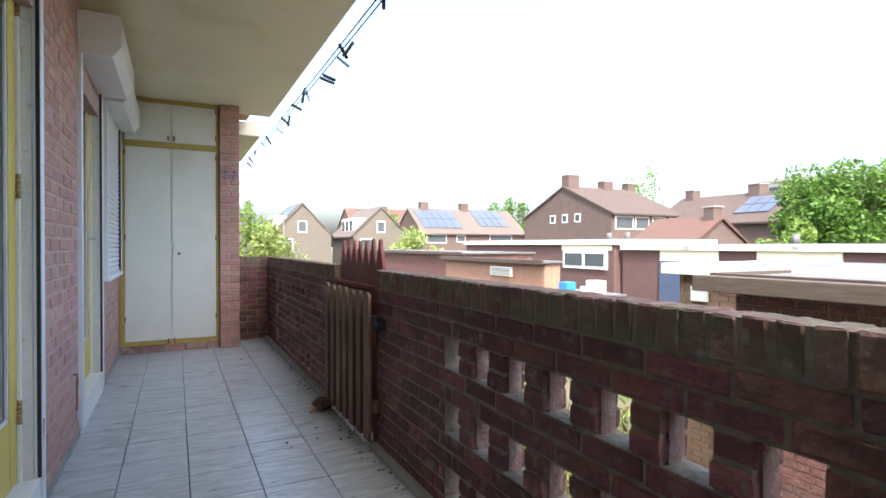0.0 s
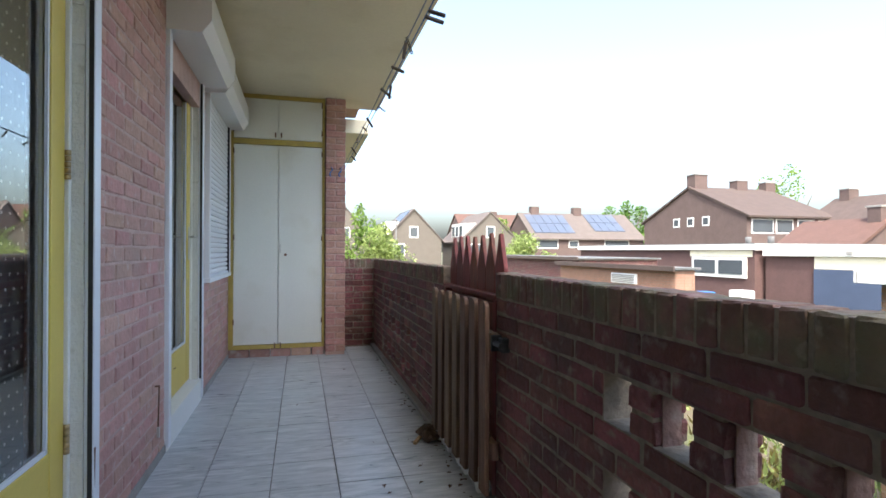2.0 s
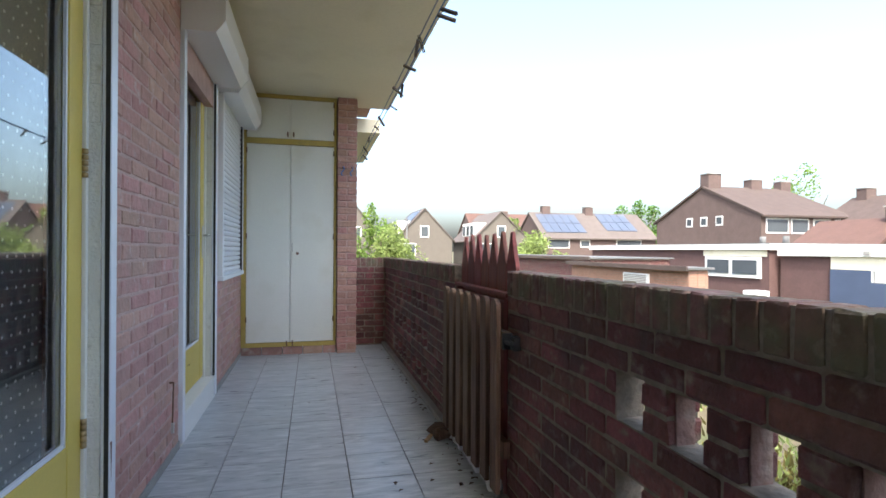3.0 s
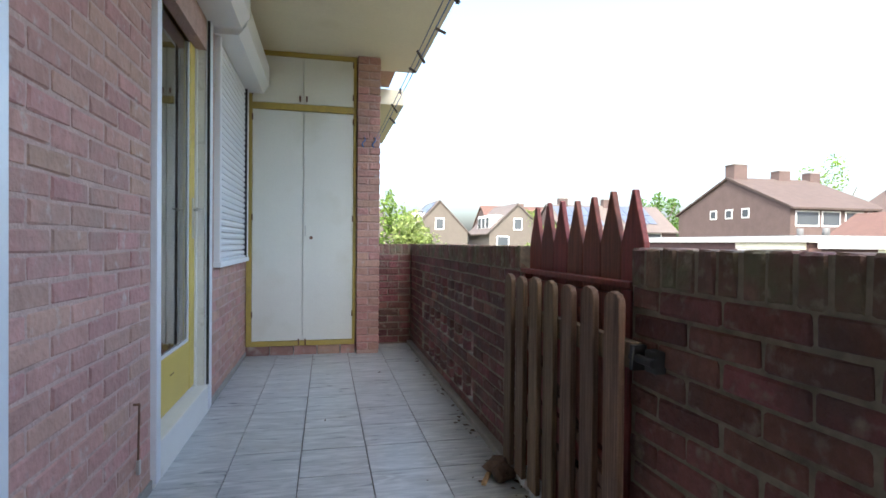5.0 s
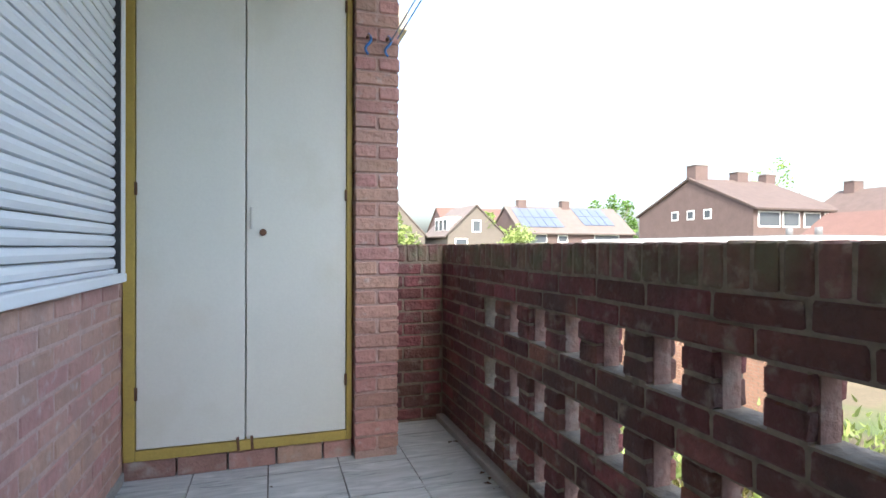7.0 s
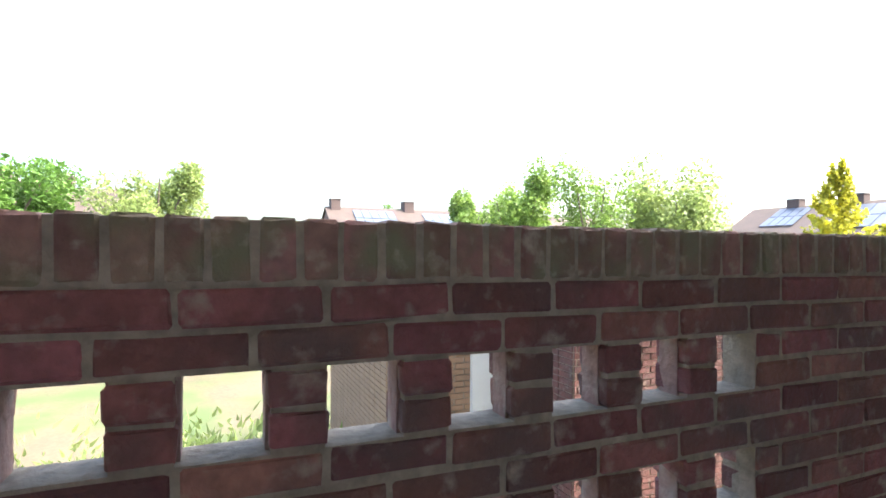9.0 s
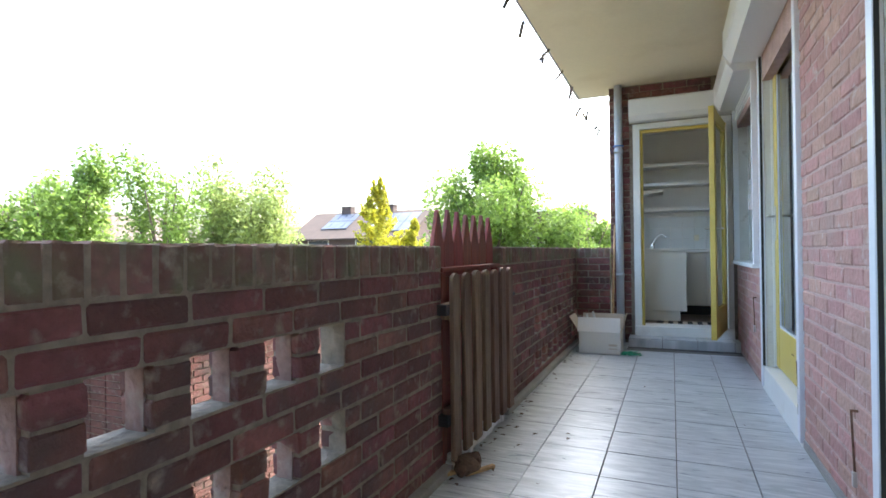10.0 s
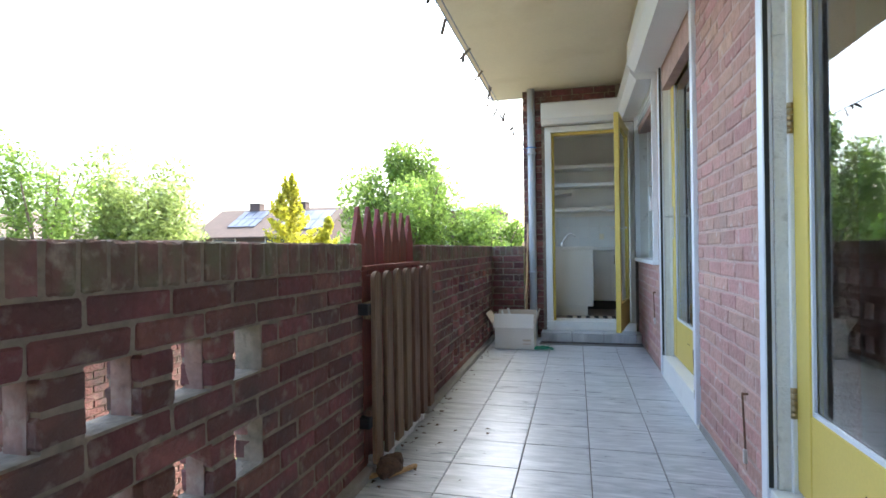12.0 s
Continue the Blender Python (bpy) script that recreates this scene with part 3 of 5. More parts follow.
for s in (0.012, -0.057):
    h = part("door_handle", cyl_bm((LW - 0.05, s - 0.03 if s < 0 else s - 0.012, 1.19), (LW - 0.05, s + 0.012 if s < 0 else s + 0.03, 1.19), 0.009), "steel", leaf)
    yy = -0.087 if s < 0 else 0.042
    part("lever", cyl_bm((LW - 0.05, yy, 1.19), (LW - 0.16, yy, 1.19), 0.008), "steel", h)
leaf.matrix_basis = pose(KX0 + 0.01, KY + 0.03, 0, 0, 0, 79)
kb = thing("shutter_box", "white roller shutter housing over the kitchen door", "shutter box", "shutter boxes")
part("housing", prism_bm([(KY, 2.60), (KY + 0.15, 2.60), (KY + 0.17, 2.58), (KY + 0.17, 2.42), (KY + 0.13, 2.37), (KY, 2.37)], 0, KX0 - 0.06, KX1 + 0.10), "white_plastic", kb)

step = thing("step", "low tiled step below the kitchen door", "step", kind="structure")
part("core", box_bm(WX + 0.004, KX1 + 0.12, KY + 0.004, KY + 0.27, -0.008, 0.085), "grout", step)
for i in range(4):
    x0 = KX1 + 0.12 - i * 0.325
    x1 = max(x0 - 0.32, WX + 0.005)
    if x0 - x1 > 0.03:
        part("riser_tile", box_bm(x1, x0, KY + 0.27, KY + 0.279, 0.002, 0.086, 0.002), "tile", step)
        part("tread_tile", box_bm(x1, x0, KY + 0.055, KY + 0.279, 0.087, 0.096, 0.002), "tile", step)

# kitchen room
KB = -3.35
bmr = bmesh.new()
for b in ((-1.9, -1.8, KB - 0.1, KY - 0.22, -0.2, 2.8), (-1.8, 0.5, KB - 0.1, KB, -0.2, 2.8), (0.40, 0.5, KB, -2.75, -0.2, 2.8), (0.40, 0.5, -2.75, KY - 0.22, -0.2, 1.0), (0.40, 0.5, -2.75, KY - 0.22, 2.3, 2.8),
          (0.40, 0.5, -1.8, KY - 0.22, 1.0, 2.3), (-1.9, WX - 0.27, KY - 0.22, KY - 0.12, -0.2, 2.8)):
    add_box(bmr, *b)
solid("wall_kitchen_inner", bmr, "kitchen_white", "cream white plastered kitchen walls")
solid("floor_kitchen", box_bm(-1.8, 0.4, KB, KY - 0.2, -0.1, KS), "room_floor", "brown kitchen floor")
solid("ceiling_kitchen", box_bm(-1.9, 0.5, KB - 0.1, KY - 0.22, 2.62, 2.8), "kitchen_white", "white kitchen ceiling")
cab = thing("kitchen_cabinet", "cream white kitchen base cabinet with a plain side", "cabinet")
part("body", box_bm(-0.27, 0.39, -2.62, -2.05, KS + 0.12, 0.98, 0.004), "kitchen_white", cab)
part("plinth", box_bm(-0.20, 0.39, -2.60, -2.08, KS, KS + 0.12), "kitchen_white", cab)
cab2 = thing("kitchen_cabinet", "cream white kitchen base cabinets along the rear wall", "cabinet")
part("body", box_bm(-1.4, 0.39, KB + 0.004, -2.78, KS + 0.12, 0.96, 0.004), "kitchen_white", cab2)
part("plinth", box_bm(-1.4, 0.39, KB + 0.004, -2.84, KS, KS + 0.12), "dark", cab2)
for i in range(4):
    x = -1.39 + i * 0.44
    dr = part("door", box_bm(x, x + 0.43, -2.779, -2.76, KS + 0.13, 0.95, 0.003), "kitchen_white", cab2)
    part("handle", box_bm(x + 0.38, x + 0.39, -2.76, -2.745, 0.78, 0.9, 0.002), "dark", dr)
wt = thing("worktop", "pale worktop on the kitchen cabinets", "worktop")
part("slab", box_bm(-1.42, 0.395, KB + 0.003, -2.74, 0.962, 1.0, 0.004), "kitchen_white", wt)
wt2 = thing("worktop", "pale sink worktop with a raised edge", "worktop")
part("slab", box_bm(-0.29, 0.395, -2.64, -2.03, 0.984, 1.02, 0.004), "kitchen_white", wt2)
tap = thing("tap", "chrome swan neck kitchen tap on the worktop", "tap")
part("base", cyl_bm((0.10, -2.5, 1.02), (0.10, -2.5, 1.08), 0.022), "steel", tap, smooth=True)
bmt = bmesh.new()
pr = (0.10, -2.5, 1.08)
for k in range(1, 9):
    q = (0.10 - 0.17 * k / 8, -2.5 + 0.05 * k / 8, 1.08 + 0.11 * math.sin(k / 8 * 2.5))
    add_cyl(bmt, pr, q, 0.011, seg=8)
    pr = q
part("spout", bmt, "steel", tap, smooth=True)
bsl = thing("wall_tiles", "pale glazed wall tiles over the worktop", "tiles", kind="structure")
tme = mesh_of("wall_tile", box_bm(-0.073, 0.073, 0, 0.008, -0.073, 0.073, 0.002), "wall_tile")
for i in range(8):
    for j in range(3):
        piece("tile", tme, bsl, (-0.78 + i * 0.15, KB + 0.002, 1.08 + j * 0.15))
for z in (1.52, 1.86, 2.12):
    sh = thing("shelf", "cream white wall shelf", "shelf", "kitchen shelves")
    part("board", box_bm(-1.3, 0.39, KB + 0.004, KB + 0.34, z, z + 0.045, 0.003), "kitchen_white", sh)
hood = thing("cooker_hood", "slim metal cooker hood under the shelves", "hood")
part("body", prism_bm([(-0.02, 1.74), (0.38, 1.68), (0.38, 1.76), (-0.02, 1.77)], 1, KB + 0.36, KB + 0.75), "steel", hood)
pitch = thing("power_socket", "cream wall socket above the worktop", "socket")
part("plate", box_bm(-0.46, -0.40, KB + 0.011, KB + 0.03, 1.12, 1.2, 0.004), "plaster_cream", pitch)
dm = thing("door_mat", "dark striped mat inside the kitchen door", "mat")
part("mat", box_bm(-0.6, 0.05, -2.0, -1.66, KS + 0.001, KS + 0.012, 0.003), "mat_dark", dm)
for i in range(6):
    part("stripe", box_bm(-0.57 + i * 0.1, -0.52 + i * 0.1, -1.98, -1.68, KS + 0.0125, KS + 0.015), "card", dm)

# downpipe, with brackets, a tied rope and a pole beside it
pipe = thing("downpipe", "grey plastic downpipe fixed to the brick wall", "pipe")
px, py = 0.40, KY + 0.06
part("tube", cyl_bm((px, py, 0.0), (px, py, CZ - 0.002), 0.041, seg=24), "pvc", pipe, smooth=True)
for z in (0.72, 2.05):
    part("collar", cyl_bm((px, py, z), (px, py, z + 0.035), 0.047, seg=24), "pvc", pipe, smooth=True)
    part("bracket", box_bm(px - 0.012, px + 0.012, KY - 0.008, py - 0.035, z + 0.005, z + 0.03), "pvc", pipe)
tw = thing("tied_rope", "blue rope knotted round the downpipe", "rope")
bmt = bmesh.new()
for k in range(16):
    a, b = k * math.pi / 8, (k + 1) * math.pi / 8
    add_cyl(bmt, (px + 0.05 * math.cos(a), py + 0.05 * math.sin(a), 2.13), (px + 0.05 * math.cos(b), py + 0.05 * math.sin(b), 2.13), 0.006, seg=6)
part("loop", bmt, "blue", tw)
pl = thing("wooden_pole", "thin wooden pole leaning in the corner", "pole")
part("pole", cyl_bm((0.47, KY + 0.25, 0.0), (0.455, KY + 0.02, 1.28), 0.012, 0.010), "pale_wood", pl, smooth=True)

# ---- cardboard box with open flaps and rods in it ----
cbx = thing("cardboard_box", "open white cardboard box with rods standing in it", "box")
bx0, bx1, by0, by1, bh = 0.345, 0.735, -0.955, -0.63, 0.21
for nm, b in (("front", (bx0, bx1, by1 - 0.006, by1, 0, bh)), ("back", (bx0, bx1, by0, by0 + 0.006, 0, bh)), ("side", (bx0, bx0 + 0.006, by0 + 0.006, by1 - 0.006, 0, bh)), ("side", (bx1 - 0.006, bx1, by0 + 0.006, by1 - 0.006, 0, bh)), ("bottom", (bx0, bx1, by0, by1, 0.0, 0.006))):
    part("box_" + nm, box_bm(*b), "card_white", cbx)


def flap(w, h, mt, m):
    ob = part("flap", box_bm(-w / 2, w / 2, -0.003, 0.003, 0, h), mt, cbx)
    ob.matrix_basis = m


flap(0.40, 0.15, "card_white", pose((bx0 + bx1) / 2 + 0.01, by1 - 0.003, bh, 28, 0, 0))
flap(0.40, 0.15, "card", pose((bx0 + bx1) / 2, by0 + 0.003, bh, 4, 0, 0))
flap(0.30, 0.17, "card", pose(bx0, (by0 + by1) / 2, bh, 0, -14, 0) @ pose(0, 0, 0, 0, 0, 90))
flap(0.30, 0.17, "card", pose(bx1, (by0 + by1) / 2, bh, 0, 32, 0) @ pose(0, 0, 0, 0, 0, 90))
part("print_mark", box_bm(bx0 + 0.03, bx0 + 0.11, by1, by1 + 0.0015, 0.05, 0.06), "card", cbx)
part("print_mark", box_bm(bx0 + 0.03, bx0 + 0.11, by1, by1 + 0.0015, 0.08, 0.10), "card", cbx)
for i, (a, b) in enumerate((((0.63, -0.80, 0.02), (0.69, -0.86, 0.36)), ((0.58, -0.80, 0.02), (0.64, -0.72, 0.31)), ((0.54, -0.85, 0.02), (0.62, -0.80, 0.39)))):
    tagged(part("rod", cyl_bm(a, b, 0.009 if i < 2 else 0.012), "steel", None, smooth=True), "thin grey rod standing in the cardboard box", "rod", "rods")
net = thing("green_net", "crumpled green net lying on the tiles", "net")
bmn = bmesh.new()
rn = random.Random(4)
for k in range(130):
    a = rn.uniform(0, 6.28)
    r = 0.085 * math.sqrt(rn.random())
    p = Vector((0.275 + r * math.cos(a), -0.69 + 0.8 * r * math.sin(a), 0.006 + rn.uniform(0, 0.028) * (1 - r / 0.1)))
    q = p + Vector((rn.uniform(-.06, .06), rn.uniform(-.05, .05), 0))
    q.z = max(0.005, p.z + rn.uniform(-.015, .012))
    add_cyl(bmn, p, q, 0.0025, seg=4)
part("mesh", bmn, "green_net", net)

# ---- washing lines with pegs; hooks on the pillar ----
LX, LZ0, LZ1 = 0.43, 2.0, 2.05
for dx, dz, mt in ((0.0, 0.0, "rope"), (0.035, 0.02, "blue")):
    ln = thing("washing_line", "thin washing line strung along the balcony", "washing line", "washing lines")
    bml = bmesh.new()
    prev = None
    for k in range(41):
        u = k / 40
        p = Vector((LX + dx, 5.13 + (KY + 0.02 - 5.13) * u, LZ0 + (LZ1 - LZ0) * u + dz - 0.03 * math.sin(math.pi * u)))
        if prev:
            add_cyl(bml, prev, p, 0.0028, seg=5)
        prev = p
    part("cord", bml, mt, ln)
pegm = bmesh.new()
add_box(pegm, -0.006, -0.001, -0.006, 0.006, -0.06, 0.012)
add_box(pegm, 0.001, 0.006, -0.006, 0.006, -0.06, 0.012)
peg_me = mesh_of("peg", pegm, "peg")
rp = random.Random(8)
for y in (0.1, 0.2, 0.25, 0.72, 0.76, 0.9, 1.15, 1.2, 1.42, 1.46, 1.75, 2.05, 2.1, 2.45, 2.75, 3.0, 3.4, 3.8, 4.2):
    u = (5.13 - y) / (5.13 - KY)
    ob = tagged(new("clothes_peg", peg_me), "weathered clothes peg clipped on the washing line", "peg", "clothes pegs")
    ob.matrix_basis = pose(LX + rp.choice((0, 0.035)), y, LZ0 + 0.04 * u - 0.03 * math.sin(math.pi * u), rp.uniform(-70, 70), rp.uniform(-60, 60), rp.uniform(0, 180)) @ Matrix.Diagonal((0.9, 0.9, 1.0, 1))
for x in (0.325, 0.42):
    hk = thing("line_hook", "blue cord loop on a hook in the brick pillar", "hook", "line hooks")
    part("hook", cyl_bm((x, 5.127, 2.02), (x, 5.157, 2.02), 0.008), "rust", hk)
    bmh = bmesh.new()
    pv = (x, 5.135, 2.03)
    for k in range(1, 8):
        q = (x + 0.015 * math.sin(k * 0.9), 5.132, 2.03 - 0.014 * k)
        add_cyl(bmh, pv, q, 0.006, seg=6)
        pv = q
    part("cord", bmh, "blue", hk)

# ---- debris by the gate, leaves, dirt; hooks on the house wall ----
rd = random.Random(3)
heap = thing("rubbish_heap", "heap of dark wet rubbish against the gate foot", "rubbish")
for k in range(5):
    dbm = bmesh.new()
    r = bmesh.ops.create_icosphere(dbm, subdivisions=2, radius=1)
    s = Vector((rd.uniform(.03, .06), rd.uniform(.04, .07), rd.uniform(.02, .045)))
    c = Vector((PX - 0.09 + rd.uniform(-.05, .03), GB - 0.03 + rd.uniform(-.1, .08), s.z * 0.8))
    for v in r["verts"]:
        v.co = Vector((v.co.x * s.x, v.co.y * s.y, v.co.z * s.z)) * (1 + 0.45 * noise.noise(v.co * 3 + c * 9)) + c
        v.co.z = max(v.co.z, 0.001)
    part("clod", dbm, "debris", heap)
for k, (a, b) in enumerate((((0.66, 2.33, 0.008), (0.74, 2.47, 0.012)), ((0.77, 2.44, 0.012), (0.84, 2.53, 0.014)))):
    tagged(part("wood_stick", box_bm(-0.01, 0.01, 0, 0.17, -0.007, 0.009, 0.002), "pale_wood"), "short broken wooden stick on the tiles", "stick", "sticks").matrix_basis = Matrix.Translation(a) @ (Vector(b) - Vector(a)).to_track_quat("Y", "Z").to_matrix().to_4x4()
fb = bmesh.new()
for k in range(22):
    y = GA + 0.1 + k * 0.035
    add_box(fb, PX - 0.035 + rd.uniform(-.01, .01), PX + 0.02, y, y + 0.04, 0.0, 0.03 + rd.uniform(0, .025), 0.006)
solid("foil_strip", fb, "white_plastic", "crumpled white foil strip along the gate foot", "foil", kind="")
lm = bmesh.new()
vv = [lm.verts.new(p) for p in ((-.018, 0, .003), (0, -.01, .009), (.02, 0, .004), (0, .011, .008))]
lm.faces.new(vv)
bmesh.ops.solidify(lm, geom=lm.faces[:], thickness=0.0015)
leaf_me = mesh_of("dry_leaf", lm, "debris")
for k in range(176):
    if k < 160:
        x, y = PX - 0.03 - abs(rd.gauss(0, .045)), rd.uniform(-0.9, 5.5)
    elif k < 170:
        x, y = rd.uniform(0.4, .8), rd.uniform(1.6, 2.6)
    else:
        x, y = rd.uniform(-.6, .8), rd.uniform(.2, 5.0)
    ob = tagged(new("dry_leaf", leaf_me), "small dry brown leaf on the tiled floor", "leaf", "dry leaves")
    s = rd.uniform(.25, 1.1)
    ob.matrix_basis = pose(x, y, 0.0, 0, 0, rd.uniform(0, 360)) @ Matrix.Diagonal((s, s, s, 1))
for y, z in ((1.46, 0.42), (2.36, 0.42), (-0.1, 0.62)):
    hk = thing("wall_hook", "rusty wire hook hanging on the brick wall", "hook", "wall hooks")
    part("pin", cyl_bm((WX - 0.004, y, z), (WX + 0.025, y, z), 0.005), "rust", hk)
    part("wire", cyl_bm((WX + 0.022, y, z), (WX + 0.016, y + 0.008, z - 0.22), 0.004), "rust", hk)
    part("weight", box_bm(WX + 0.01, WX + 0.024, y - 0.002, y + 0.018, z - 0.27, z - 0.215, 0.004), "steel", hk)


# ---- neighbour's balcony beyond the cupboard ----
solid("neighbour_canopy", box_bm(WX, 0.945, 6.85, 9.5, CZ + 0.0, CZ + 0.2, 0.01), "plaster_cream", "neighbour's cream concrete balcony slab with white edge")
solid("wall_neighbour", box_bm(WX - 0.3, 0.75, 5.96, 6.84, CZ + 0.21, CZ + 0.9), "brick_wall", "neighbour's red brick wall above the slab")
solid("wall_end", box_bm(WX - 0.3, 0.29, 5.96, 6.05, -0.2, 3.2), "brick_wall", "brick wall closing the balcony behind the cupboard")
# unseen block above the kitchen, added to shade the parapet's near end
solid("kitchen_roof", box_bm(-9, 0.5, -8, KY - 0.23, 2.82, 3.19), "felt", "unseen block over the kitchen, added to keep the sun off the parapet")
# likewise out of view: raises the house against the sun from behind
hs = solid("house_upper", box_bm(-9, WX - 0.28, -8, 16, 3.2, 3.6), "felt", "unseen block over the house rooms, added to shade the balcony")


# ---- plants ----
def crown_bm(c, rx, ry, rz, n, size, seed, clumps=14, droop=0.0, shape="round"):
    """Many small leaves gathered in clumps round a centre, with gaps and an uneven outline."""
    q = random.Random(seed)
    verts, faces = [], []
    cl = []
    for _ in range(clumps):
        while True:
            u = Vector((q.uniform(-1, 1), q.uniform(-1, 1), q.uniform(-1, 1)))
            if 0.2 < u.length < 0.85:
                break
        cl.append((u, q.uniform(0.24, 0.46)))
    n = int(n * 2.2)
    size *= 0.66
    rx, ry, rz = rx * 1.12, ry * 1.12, rz * 1.12
    for k in range(n):
        if shape == "cone":
            j = q.randrange(90)
            w = random.Random(seed * 1000 + j)
            h0, a = (j / 90) ** 0.8, w.uniform(0, 6.283)
            reach = (1 - h0) * w.uniform(0.7, 1.15) + 0.05
            g = math.sqrt(q.random())
            a += q.gauss(0, 0.16)
            r = reach * g
            p = Vector((r * math.cos(a), r * math.sin(a), 2 * h0 - 1 + 0.16 * g * g + q.gauss(0, 0.025)))
        else:
            u, s = q.choice(cl)
            d = Vector((q.gauss(0, 1), q.gauss(0, 1), q.gauss(0, 1))).normalized() * s * q.random() ** 0.35
            p = u + d
            p.z -= droop * q.random() ** 2
        p = Vector((p.x * rx, p.y * ry, p.z * rz)) + Vector(c)
        e1 = Vector((q.gauss(0, 1), q.gauss(0, 1), q.gauss(0, 0.8) - droop)).normalized()
        e2 = e1.cross(Vector((q.gauss(0, 1), q.gauss(0, 1), q.gauss(0, 1)))).normalized()
        s = size * q.uniform(0.6, 1.4)
        b = len(verts)
        verts += [p - e1 * s, p + e2 * s * 0.45, p + e1 * s, p - e2 * s * 0.45]
        faces.append((b, b + 1, b + 2, b + 3))
    me = bpy.data.meshes.new("crown")
    me.from_pydata([tuple(v) for v in verts], [], faces)
    return me


def tree(x, y, h, r, leaf, seed, label, n=5000, size=0.16, base=0.25, droop=0.0, shape="round", ry=None, clumps=16):
    q = random.Random(seed)
    t = thing("tree", label, "tree", "garden trees")
    bm = bmesh.new()
    z0 = GROUND
    top = z0 + h
    cz = z0 + h * (base + (1 - base) / 2)
    rz = h * (1 - base) / 2
    add_cyl(bm, (x, y, z0), (x + q.uniform(-.2, .2), y, cz), 0.035 * h * 0.6, 0.02 * h * 0.6, 10)
    part("trunk", bm, "bark", t)
    if shape == "round":
        for k in range(6):
            a = k * 1.05 + q.uniform(-.3, .3)
            lb = bmesh.new()
            p0 = Vector((x, y, z0 + h * (base * 0.8 + 0.04 * k)))
            p1 = p0 + Vector((math.cos(a) * r * 0.45, math.sin(a) * r * 0.45, rz * 0.7))
            p2 = p1 + Vector((math.cos(a) * r * 0.3, math.sin(a) * r * 0.3, rz * 0.5))
            add_cyl(lb, p0, p1, 0.012 * h, 0.007 * h, 7)
            add_cyl(lb, p1, p2, 0.007 * h, 0.003 * h, 6)
            part("limb", lb, "bark", t)
    me = crown_bm((x, y, cz), r, ry or r, rz, n, size, seed, clumps, droop, shape)
    me.materials.append(M[leaf])
    ob = new("crown", me)
    ob.parent = t
    return t


def az(t0, dx, d):
    """A spot on the plan: from the point t0, bearing dx degrees clockwise from the balcony's axis, d metres off."""
    return t0[0] + d * math.sin(radians(dx)), t0[1] + d * math.cos(radians(dx))


C0, C8, C12 = (-0.14, -0.86), (0.19, 4.0), (-0.1, 4.89)
